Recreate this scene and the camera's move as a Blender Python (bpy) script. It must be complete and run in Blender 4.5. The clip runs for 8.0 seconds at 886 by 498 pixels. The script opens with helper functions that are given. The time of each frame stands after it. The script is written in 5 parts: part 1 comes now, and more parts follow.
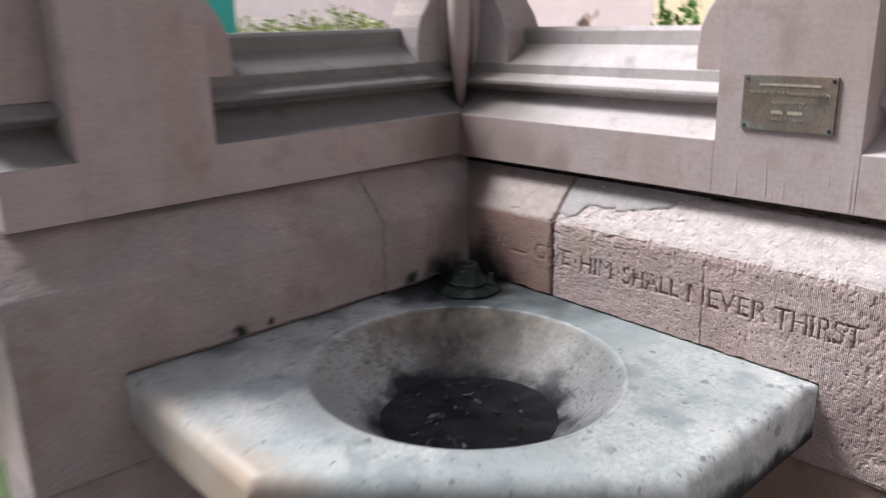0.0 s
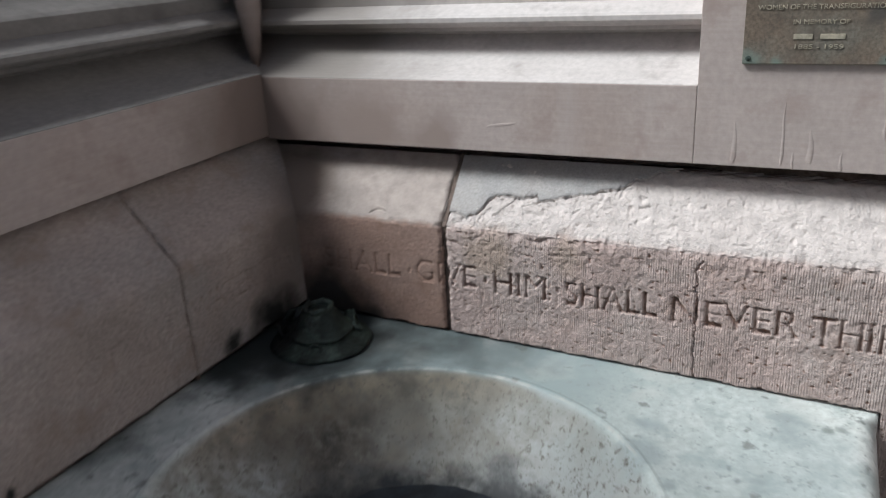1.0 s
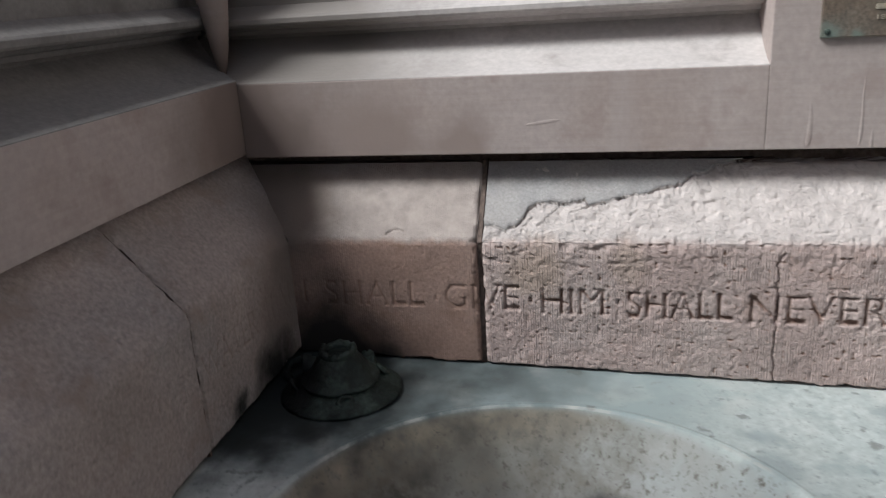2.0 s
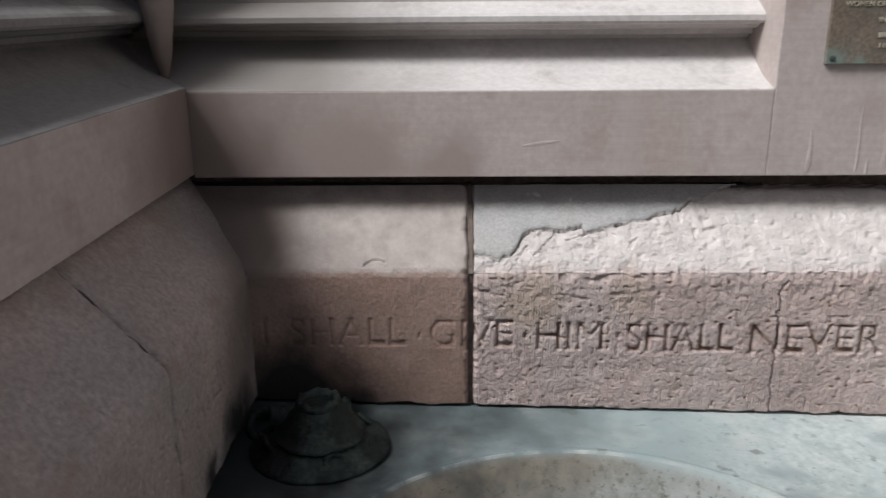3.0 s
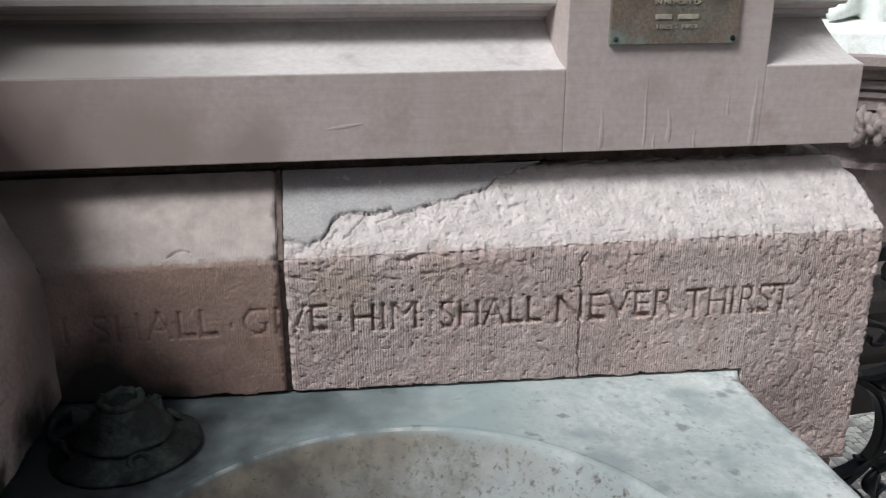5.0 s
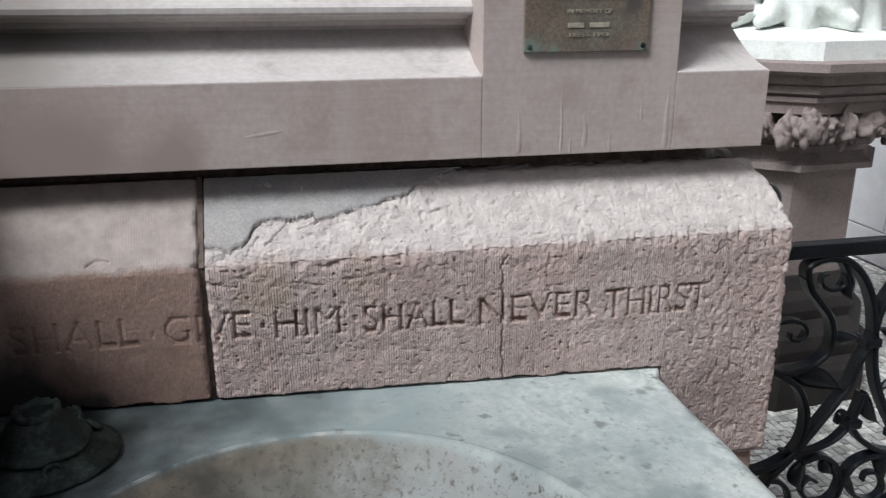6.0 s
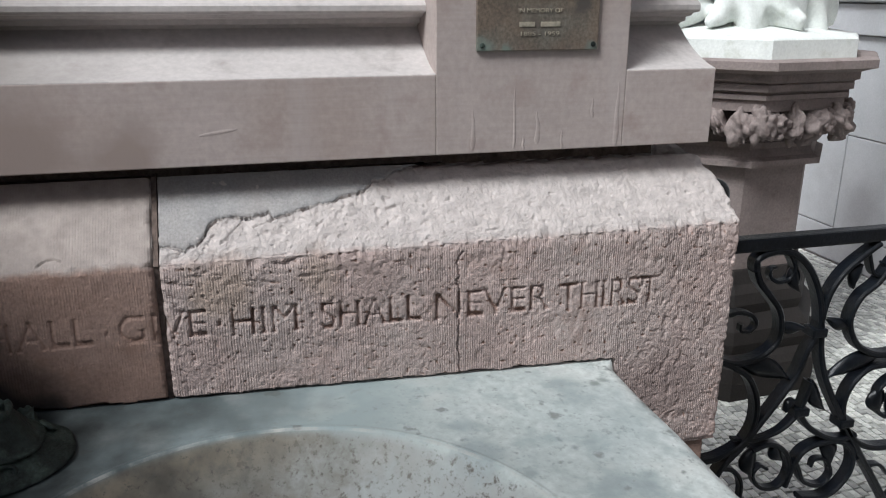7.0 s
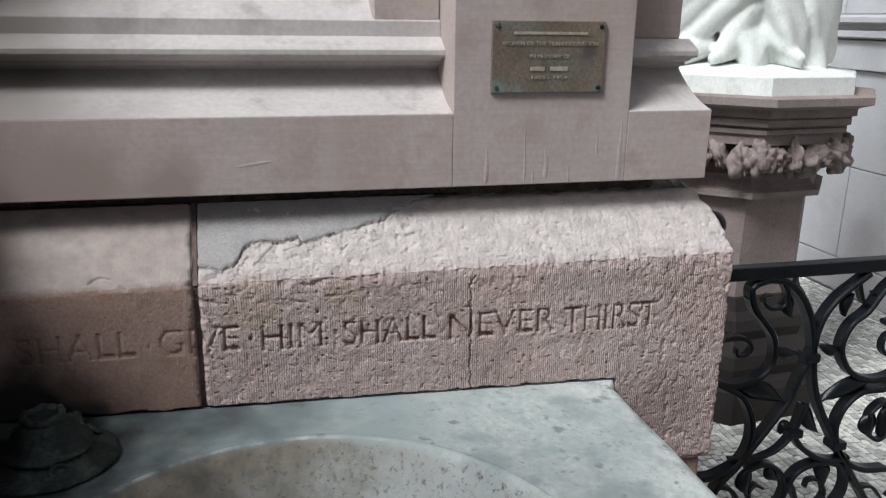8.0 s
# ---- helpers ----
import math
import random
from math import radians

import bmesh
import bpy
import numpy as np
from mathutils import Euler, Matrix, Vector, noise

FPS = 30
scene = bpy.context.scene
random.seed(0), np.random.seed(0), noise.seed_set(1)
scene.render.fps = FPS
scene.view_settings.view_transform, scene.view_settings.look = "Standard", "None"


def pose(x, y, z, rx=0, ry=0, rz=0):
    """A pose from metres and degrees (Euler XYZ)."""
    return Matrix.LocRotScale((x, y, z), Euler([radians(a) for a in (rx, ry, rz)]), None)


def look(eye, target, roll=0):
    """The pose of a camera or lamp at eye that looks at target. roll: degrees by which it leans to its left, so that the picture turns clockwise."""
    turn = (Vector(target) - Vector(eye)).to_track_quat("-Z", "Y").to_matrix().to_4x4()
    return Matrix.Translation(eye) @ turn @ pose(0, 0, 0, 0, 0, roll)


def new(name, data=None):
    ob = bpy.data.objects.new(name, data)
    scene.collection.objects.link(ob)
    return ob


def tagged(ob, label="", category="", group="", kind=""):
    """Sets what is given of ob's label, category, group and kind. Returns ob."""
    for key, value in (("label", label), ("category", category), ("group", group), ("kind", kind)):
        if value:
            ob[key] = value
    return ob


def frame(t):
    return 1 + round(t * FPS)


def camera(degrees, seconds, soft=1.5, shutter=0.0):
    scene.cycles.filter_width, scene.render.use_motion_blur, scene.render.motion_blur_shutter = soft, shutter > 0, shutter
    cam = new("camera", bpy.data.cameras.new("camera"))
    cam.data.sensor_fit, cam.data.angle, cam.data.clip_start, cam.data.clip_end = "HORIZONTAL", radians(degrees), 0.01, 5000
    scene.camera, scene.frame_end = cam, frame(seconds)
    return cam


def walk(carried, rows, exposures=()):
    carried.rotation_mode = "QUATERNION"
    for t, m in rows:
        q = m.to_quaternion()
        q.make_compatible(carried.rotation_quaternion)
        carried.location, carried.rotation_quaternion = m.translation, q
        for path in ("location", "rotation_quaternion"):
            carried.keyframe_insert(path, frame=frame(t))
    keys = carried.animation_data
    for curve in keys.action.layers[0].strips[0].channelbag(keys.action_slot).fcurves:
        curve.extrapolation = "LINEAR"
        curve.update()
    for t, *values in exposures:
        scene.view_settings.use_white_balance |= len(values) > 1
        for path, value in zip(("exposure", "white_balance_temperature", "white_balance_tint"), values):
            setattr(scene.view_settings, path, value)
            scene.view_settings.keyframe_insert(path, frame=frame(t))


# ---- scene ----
cam = camera(58.7, 8.0, soft=1.1, shutter=0.5)
PATH = [
    (0, (-0.032, 0.084, 1.695), (1.268, 1.496, 1.132), -1.3),
    (0.5, (0.218, 0.537, 1.655), (1.737, 1.659, 0.996), -3.5),
    (1, (0.409, 0.857, 1.63), (2.078, 1.693, 0.913), -3.4),
    (1.5, (0.442, 1.152, 1.596), (2.263, 1.629, 0.921), -3.8),
    (1.7, (0.434, 1.193, 1.546), (2.264, 1.681, 0.904), -3.9),
    (2.8, (0.552, 1.534, 1.526), (2.457, 1.626, 0.924), -1.3),
    (3, (0.556, 1.542, 1.516), (2.466, 1.569, 0.924), -0.4),
    (3.5, (0.543, 1.535, 1.513), (2.452, 1.463, 0.923), 0.3),
    (4, (0.546, 1.513, 1.512), (2.443, 1.365, 0.896), 0.3),
    (4.5, (0.542, 1.471, 1.513), (2.427, 1.232, 0.889), 0.2),
    (5, (0.544, 1.438, 1.515), (2.42, 1.154, 0.884), -0.2),
    (6.5, (0.498, 1.366, 1.518), (2.351, 0.932, 0.904), 0.0),
    (7, (0.495, 1.368, 1.519), (2.337, 0.897, 0.9), 0.1),
    (7.5, (0.474, 1.381, 1.52), (2.325, 0.901, 0.935), 0.3),
    (8, (0.395, 1.405, 1.557), (2.259, 0.951, 0.992), 0.8),
]
walk(cam, [(t, look(eye, target, roll)) for t, eye, target, roll in PATH],
     exposures=[(0.0, 0.46, 5980, 14), (0.5, 0.40, 5800, 7), (1.0, 0.20, 5800, 4), (1.5, 0.05, 5900, 5), (3.0, 0.17, 5900, 6), (4.5, 0.12, 5850, 6), (6.3, 0.02, 5800, 6), (8.0, -0.06, 5850, 6)])

# ---- world and light: soft overcast daylight from the garden side ----
world = bpy.data.worlds.new("sky")
world.use_nodes = True
scene.world = world
wn = world.node_tree.nodes
sky = wn.new("ShaderNodeTexSky")
sky.sky_type = "NISHITA"
sky.sun_disc = False
sky.air_density, sky.dust_density, sky.ozone_density = 0.8, 6.0, 0.6
SUN_FROM = Vector((-0.31, 0.55, 0.77)).normalized()
sky.sun_elevation = math.asin(SUN_FROM.z)
sky.sun_rotation = math.atan2(SUN_FROM.x, SUN_FROM.y)
wn["Background"].inputs["Strength"].default_value = 0.076
world.node_tree.links.new(sky.outputs["Color"], wn["Background"].inputs["Color"])
sun = new("sun", bpy.data.lights.new("sun", "SUN"))
sun.data.energy = 3.85
sun.data.angle = radians(19)
sun.data.color = (1.0, 0.97, 0.93)
sun.matrix_world = look(SUN_FROM * 20, (0, 0, 0))

# ---- materials ----


def material(name, base, rough=0.8, metal=0.0, var=0.12, scale=6.0, bump=0.3, fine=120.0, tint=None, dirt=None, streak=None, comb=0.0, spec=0.35, spots=(), comb_along="Y", cut=None, comb_top=9.0, slope_tone=None, vary=0.0):
    """A stone, metal or paint surface: colour varied at two scales, a second tint in patches, dirt, streaks, comb tooling and fine relief."""
    m = bpy.data.materials.new(name)
    m.use_nodes = True
    n, l = m.node_tree.nodes, m.node_tree.links
    b = n["Principled BSDF"]
    b.inputs["Roughness"].default_value = rough
    b.inputs["Metallic"].default_value = metal
    b.inputs["Specular IOR Level"].default_value = spec
    co = n.new("ShaderNodeTexCoord")

    def tex(sc, detail, stretch=(1, 1, 1), seed=0.0):
        mp = n.new("ShaderNodeMapping")
        mp.inputs["Scale"].default_value = stretch
        mp.inputs["Location"].default_value = (seed, seed * 0.7, seed * 1.3)
        l.new(co.outputs["Object"], mp.inputs["Vector"])
        t = n.new("ShaderNodeTexNoise")
        t.inputs["Scale"].default_value = sc
        t.inputs["Detail"].default_value = detail
        t.inputs["Roughness"].default_value = 0.6
        l.new(mp.outputs["Vector"], t.inputs["Vector"])
        return t.outputs["Fac"]

    def ramp(fac, lo, hi, a=(0, 0, 0, 1), c=(1, 1, 1, 1)):
        r = n.new("ShaderNodeValToRGB")
        r.color_ramp.elements[0].position, r.color_ramp.elements[1].position = lo, hi
        r.color_ramp.elements[0].color, r.color_ramp.elements[1].color = a, c
        l.new(fac, r.inputs["Fac"])
        return r.outputs["Color"]

    def mix(fac, a, c, kind="MIX"):
        x = n.new("ShaderNodeMix")
        x.data_type, x.blend_type = "RGBA", kind
        for sock, val in (("Factor", fac), ("A", a), ("B", c)):
            k = [i for i in x.inputs if i.name == sock and (i.type == "RGBA") == (sock != "Factor")][0]
            if isinstance(val, (int, float)):
                k.default_value = val
            elif isinstance(val, tuple):
                k.default_value = (*val[:3], 1)
            else:
                l.new(val, k)
        return [o for o in x.outputs if o.type == "RGBA"][0]

    dark, light = tuple(c * (1 - var) for c in base), tuple(min(1, c * (1 + var)) for c in base)
    col = ramp(tex(scale, 6), 0.3, 0.7, (*dark, 1), (*light, 1))
    if tint:
        col = mix(ramp(tex(scale * 0.6, 5, seed=3.1), 0.45, 0.68), col, tint)
    grain = ramp(tex(fine, 4, seed=1.7), 0.3, 0.7, (1 - var * 1.2,) * 3 + (1,), (1 + var * 0.8,) * 3 + (1,))
    col = mix(1.0, col, grain, "MULTIPLY")
    if dirt:
        col = mix(ramp(tex(scale * 2.2, 8, seed=5.3), 0.56, 0.74), col, dirt)
    if streak:
        col = mix(ramp(tex(9, 5, (1, 1, 0.12), 8.2), 0.56, 0.8), col, streak)
        # fine level drag lines of the rubbed face
        col = mix(1.0, col, ramp(tex(150, 3, (0.05, 0.05, 1), 7.7), 0.3, 0.7, (0.955, 0.948, 0.94, 1), (1.03, 1.03, 1.03, 1)), "MULTIPLY")
    if slope_tone:
        # the sloping top is paler: weather bleaching plus light from above painted in
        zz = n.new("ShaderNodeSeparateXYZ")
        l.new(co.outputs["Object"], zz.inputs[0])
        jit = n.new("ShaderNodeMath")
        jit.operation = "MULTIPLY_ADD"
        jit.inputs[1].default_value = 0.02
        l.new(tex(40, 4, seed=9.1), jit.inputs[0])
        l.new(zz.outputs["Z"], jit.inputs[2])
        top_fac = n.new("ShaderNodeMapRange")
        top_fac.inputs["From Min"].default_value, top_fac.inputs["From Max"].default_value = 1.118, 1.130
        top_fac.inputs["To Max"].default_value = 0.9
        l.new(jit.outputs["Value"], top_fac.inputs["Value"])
        col = mix(top_fac.outputs["Result"], col, mix(ramp(tex(35, 6, seed=4.4), 0.35, 0.65), tuple(c * 0.80 for c in slope_tone), tuple(c * 1.08 for c in slope_tone)))
    if vary:
        oi, isl = n.new("ShaderNodeObjectInfo"), n.new("ShaderNodeNewGeometry")
        both = n.new("ShaderNodeMath")
        both.operation = "ADD"
        l.new(oi.outputs["Random"], both.inputs[0])
        l.new(isl.outputs["Random Per Island"], both.inputs[1])
        fr = n.new("ShaderNodeMath")
        fr.operation = "FRACT"
        l.new(both.outputs["Value"], fr.inputs[0])
        col = mix(1.0, col, ramp(fr.outputs["Value"], 0.0, 1.0, (1 - vary, 1 - vary, 1 - vary, 1), (1 + vary * 0.5, 1 + vary * 0.5, 1 + vary * 0.45, 1)), "MULTIPLY")
    if cut:
        # grime lodged in the cut letters; pits darkened in colour as shade
        at = n.new("ShaderNodeAttribute")
        at.attribute_name = "cut"
        col = mix(ramp(at.outputs["Fac"], 0.15, 0.8), col, cut)
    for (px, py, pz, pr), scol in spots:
        # ragged crusts and stains round one place; also carries painted corner shade
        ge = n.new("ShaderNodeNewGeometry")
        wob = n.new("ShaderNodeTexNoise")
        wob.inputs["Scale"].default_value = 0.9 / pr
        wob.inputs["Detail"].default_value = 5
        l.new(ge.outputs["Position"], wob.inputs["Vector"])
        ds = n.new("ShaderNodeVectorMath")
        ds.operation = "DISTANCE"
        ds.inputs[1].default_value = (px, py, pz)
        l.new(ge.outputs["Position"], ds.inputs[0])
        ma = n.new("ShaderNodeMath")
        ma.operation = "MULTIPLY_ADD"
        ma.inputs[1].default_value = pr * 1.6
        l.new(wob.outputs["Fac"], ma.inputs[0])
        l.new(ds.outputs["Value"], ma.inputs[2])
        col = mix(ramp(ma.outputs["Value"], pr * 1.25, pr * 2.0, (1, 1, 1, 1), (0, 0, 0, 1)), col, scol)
    l.new(col, b.inputs["Base Color"])
    h = tex(fine, 6, seed=2.2)
    bp = n.new("ShaderNodeBump")
    bp.inputs["Strength"].default_value = bump
    bp.inputs["Distance"].default_value = 0.004
    l.new(h, bp.inputs["Height"])
    top = bp
    if comb:
        # fine upright tooling left by the mason's comb, worn away in patches
        wv = n.new("ShaderNodeTexWave")
        wv.wave_type, wv.bands_direction = "BANDS", comb_along
        wv.inputs["Scale"].default_value = 74
        wv.inputs["Distortion"].default_value = 2.4
        wv.inputs["Detail"].default_value = 1.5
        wv.inputs["Detail Scale"].default_value = 0.35
        l.new(co.outputs["Object"], wv.inputs["Vector"])
        worn = n.new("ShaderNodeMath")
        worn.operation = "MULTIPLY"
        l.new(wv.outputs["Fac"], worn.inputs[0])
        l.new(ramp(tex(11, 4, seed=6.6), 0.34, 0.58), worn.inputs[1])
        height = n.new("ShaderNodeSeparateXYZ")
        l.new(co.outputs["Object"], height.inputs[0])
        under = n.new("ShaderNodeMath")
        under.operation = "LESS_THAN"
        under.inputs[1].default_value = comb_top
        l.new(height.outputs["Z"], under.inputs[0])
        worn2 = n.new("ShaderNodeMath")
        worn2.operation = "MULTIPLY"
        l.new(worn.outputs["Value"], worn2.inputs[0])
        l.new(under.outputs["Value"], worn2.inputs[1])
        worn = worn2
        b2 = n.new("ShaderNodeBump")
        b2.inputs["Strength"].default_value = comb
        b2.inputs["Distance"].default_value = 0.0016
        l.new(worn.outputs["Value"], b2.inputs["Height"])
        l.new(bp.outputs["Normal"], b2.inputs["Normal"])
        top = b2
    l.new(top.outputs["Normal"], b.inputs["Normal"])
    return m


# first spot: brown stain deepened by inner-corner shade put into the colour
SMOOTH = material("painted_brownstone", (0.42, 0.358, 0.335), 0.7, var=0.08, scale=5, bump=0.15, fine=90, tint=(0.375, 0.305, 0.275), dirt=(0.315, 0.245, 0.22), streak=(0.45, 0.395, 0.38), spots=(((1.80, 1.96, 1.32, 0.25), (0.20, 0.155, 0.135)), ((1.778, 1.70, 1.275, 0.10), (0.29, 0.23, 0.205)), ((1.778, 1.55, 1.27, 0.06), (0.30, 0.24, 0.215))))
# the broad spot is sill dirt plus corner shade painted into the colour
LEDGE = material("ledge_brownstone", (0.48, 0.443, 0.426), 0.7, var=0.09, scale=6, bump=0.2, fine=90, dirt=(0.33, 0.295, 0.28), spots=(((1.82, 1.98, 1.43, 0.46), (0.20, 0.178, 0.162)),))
ROUGH = material("weathered_brownstone", (0.425, 0.332, 0.303), 0.9, var=0.17, scale=7, bump=0.9, fine=130, tint=(0.455, 0.382, 0.352), dirt=(0.335, 0.245, 0.21), comb=0.5, comb_top=1.108, slope_tone=(0.54, 0.49, 0.465), cut=(0.235, 0.152, 0.12), spots=(((1.725, 1.42, 1.065, 0.055), (0.40, 0.315, 0.265)), ((1.725, 1.26, 1.075, 0.040), (0.40, 0.315, 0.27)), ((1.725, 0.62, 0.80, 0.10), (0.30, 0.235, 0.215))))
# first spot: soot high in the corner, deepened with painted shade
CORNER = material("combed_brownstone", (0.305, 0.203, 0.162), 0.9, var=0.15, scale=6, bump=0.4, fine=170, tint=(0.31, 0.218, 0.182), dirt=(0.22, 0.135, 0.10), comb=0.2, slope_tone=(0.375, 0.328, 0.30), cut=(0.17, 0.092, 0.065), spots=(((1.775, 1.93, 1.15, 0.14), (0.17, 0.135, 0.115)), ((1.725, 1.80, 0.875, 0.13), (0.025, 0.022, 0.02)), ((1.72, 1.70, 0.88, 0.035), (0.03, 0.025, 0.022))))
# first spot paints the corner end's shade; the black ones are crust
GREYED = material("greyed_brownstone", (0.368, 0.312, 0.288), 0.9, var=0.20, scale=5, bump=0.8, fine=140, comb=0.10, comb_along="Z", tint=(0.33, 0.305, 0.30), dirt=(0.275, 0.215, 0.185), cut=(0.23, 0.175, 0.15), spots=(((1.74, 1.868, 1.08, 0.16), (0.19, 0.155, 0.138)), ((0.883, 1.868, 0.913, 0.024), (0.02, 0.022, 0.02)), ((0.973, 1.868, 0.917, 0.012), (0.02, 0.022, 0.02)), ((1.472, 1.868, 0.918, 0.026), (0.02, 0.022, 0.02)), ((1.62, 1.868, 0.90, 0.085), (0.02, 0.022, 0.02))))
MORTAR = material("grey_mortar", (0.335, 0.322, 0.315), 0.9, var=0.14, scale=14, bump=0.45, fine=220, comb=0.10, tint=(0.37, 0.345, 0.33), dirt=(0.27, 0.25, 0.24))
JOINT_BROWN = material("brown_joint", (0.17, 0.13, 0.11), 0.95, var=0.25, scale=24, bump=0.5)
DARK_LEDGE = material("dark_grey_ledge", (0.20, 0.187, 0.178), 0.85, var=0.12, scale=5, bump=0.25, fine=110, dirt=(0.13, 0.12, 0.112))
EARTHY = material("earthy_joint", (0.14, 0.105, 0.088), 0.95, var=0.3, scale=30, bump=0.6)
JOINT = material("dark_joint", (0.07, 0.055, 0.05), 0.95, var=0.2, scale=20, bump=0.3)


# stains inside the bowl: place, reach, strength, colour
BLOTS = (
    ((1.39, 1.61, 0.82), 0.150, 0.85, (0.048, 0.038, 0.028)),
    ((1.36, 1.53, 0.78), 0.110, 0.62, (0.036, 0.032, 0.028)),
    ((1.46, 1.50, 0.80), 0.120, 0.50, (0.10, 0.09, 0.08)),
    ((1.28, 1.075, 0.82), 0.065, 0.60, (0.10, 0.11, 0.11)),
)


def marble_material():
    """Cloudy grey-white marble; the bowl is tanned at its back rim and blackened low down by standing water; small pits."""
    # first two spots: blue-grey grime plus corner shade put into the colour
    m = material("grey_marble", (0.45, 0.485, 0.465), 0.42, var=0.17, scale=5.0, bump=0.08, fine=70, tint=(0.55, 0.57, 0.55), dirt=(0.30, 0.345, 0.34), spec=0.2,
                 spots=(((1.70, 1.50, 0.88, 0.62), (0.27, 0.315, 0.312)), ((1.70, 1.68, 0.88, 0.34), (0.165, 0.195, 0.198)), ((1.482, 0.93, 0.87, 0.008), (0.08, 0.09, 0.09)), ((1.455, 0.916, 0.869, 0.007), (0.08, 0.09, 0.09)), ((1.648, 0.797, 0.866, 0.014), (0.18, 0.20, 0.18)), ((1.655, 0.775, 0.865, 0.010), (0.20, 0.22, 0.20)), ((1.405, 1.005, 0.872, 0.015), (0.26, 0.29, 0.28)), ((1.546, 1.052, 0.873, 0.006), (0.16, 0.18, 0.18)), ((1.55, 1.065, 0.873, 0.022), (0.33, 0.37, 0.37)), ((1.53, 1.36, 0.85, 0.014), (0.14, 0.15, 0.15)), ((1.02, 0.93, 0.87, 0.010), (0.3, 0.32, 0.31))))
    n, l = m.node_tree.nodes, m.node_tree.links
    b = n["Principled BSDF"]
    col = b.inputs["Base Color"].links[0].from_socket
    ge = n.new("ShaderNodeNewGeometry")
    sub = n.new("ShaderNodeVectorMath")
    sub.operation = "SUBTRACT"
    sub.inputs[1].default_value = (1.211, 1.361, 0.88)
    l.new(ge.outputs["Position"], sub.inputs[0])
    wob = n.new("ShaderNodeTexNoise")
    wob.inputs["Scale"].default_value = 8
    wob.inputs["Detail"].default_value = 8
    wob.inputs["Roughness"].default_value = 0.62
    l.new(ge.outputs["Position"], wob.inputs["Vector"])

    def measure_along(vec, k, amp):
        d = n.new("ShaderNodeVectorMath")
        d.operation = "DOT_PRODUCT"
        d.inputs[1].default_value = vec
        l.new(sub.outputs["Vector"], d.inputs[0])
        a = n.new("ShaderNodeMath")
        a.operation = "MULTIPLY_ADD"
        a.inputs[1].default_value = amp
        a.inputs[2].default_value = k
        l.new(wob.outputs["Fac"], a.inputs[0])
        c = n.new("ShaderNodeMath")
        l.new(d.outputs["Value"], c.inputs[0])
        l.new(a.outputs["Value"], c.inputs[1])
        return c.outputs["Value"]

    def ramp(fac, lo, hi):
        r = n.new("ShaderNodeMapRange")
        r.interpolation_type = "SMOOTHSTEP"
        r.inputs["From Min"].default_value, r.inputs["From Max"].default_value = lo, hi
        l.new(fac, r.inputs["Value"])
        return r.outputs["Result"]

    def times(a, c):
        x = n.new("ShaderNodeMath")
        x.operation = "MULTIPLY"
        l.new(a, x.inputs[0])
        l.new(c, x.inputs[1])
        return x.outputs["Value"]

    def over(fac, a, colour):
        x = n.new("ShaderNodeMix")
        x.data_type = "RGBA"
        ins = {i.identifier: i for i in x.inputs}
        l.new(fac, ins["Factor_Float"])
        l.new(a, ins["A_Color"])
        ins["B_Color"].default_value = (*colour, 1)
        return [o for o in x.outputs if o.type == "RGBA"][0]

    def speck(scale, lo, hi, a, colour, amount):
        t = n.new("ShaderNodeTexNoise")
        t.inputs["Scale"].default_value = scale
        t.inputs["Detail"].default_value = 5
        l.new(ge.outputs["Position"], t.inputs["Vector"])
        r = n.new("ShaderNodeMapRange")
        r.inputs["From Min"].default_value, r.inputs["From Max"].default_value = lo, hi
        r.inputs["To Max"].default_value = amount
        l.new(t.outputs["Fac"], r.inputs["Value"])
        return over(r.outputs["Result"], a, colour)

    # veined, stained surface: bluish clouds, pale wear, small dark pits
    col = speck(2.3, 0.50, 0.70, col, (0.29, 0.345, 0.35), 0.7)
    col = speck(9.0, 0.54, 0.72, col, (0.50, 0.51, 0.485), 0.7)
    col = speck(13.0, 0.55, 0.70, col, (0.25, 0.29, 0.29), 0.75)
    col = speck(30.0, 0.63, 0.70, col, (0.17, 0.18, 0.17), 0.8)
    col = speck(150.0, 0.60, 0.74, col, (0.28, 0.30, 0.29), 0.6)
    flat = n.new("ShaderNodeVectorMath")
    flat.operation = "MULTIPLY"
    flat.inputs[1].default_value = (1, 1, 0)
    l.new(sub.outputs["Vector"], flat.inputs[0])
    dist = n.new("ShaderNodeVectorMath")
    dist.operation = "LENGTH"
    l.new(flat.outputs["Vector"], dist.inputs[0])
    within = n.new("ShaderNodeMapRange")
    within.inputs["From Min"].default_value, within.inputs["From Max"].default_value = 0.374, 0.386
    within.inputs["To Min"].default_value, within.inputs["To Max"].default_value = 1.0, 0.0
    l.new(dist.outputs["Value"], within.inputs["Value"])
    inside = within.outputs["Result"]
    col = speck(6.0, 0.55, 0.66, col, (0.23, 0.27, 0.275), 0.6)
    col = speck(75.0, 0.60, 0.72, col, (0.22, 0.24, 0.23), 0.55)
    col = speck(4.5, 0.53, 0.72, col, (0.26, 0.305, 0.30), 0.6)
    back = measure_along((0.72, 0.69, 0), -0.09, 0.18)
    grime = ramp(measure_along((0, 0, -1), -0.05, 0.10), -0.02, 0.12)
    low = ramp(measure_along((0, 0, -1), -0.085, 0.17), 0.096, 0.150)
    col = over(times(inside, grime), col, (0.39, 0.41, 0.41))
    shallow = ramp(measure_along((0, 0, 1), 0.03, -0.06), -0.11, -0.02)
    tan = times(times(inside, shallow), ramp(back, 0.14, 0.33))
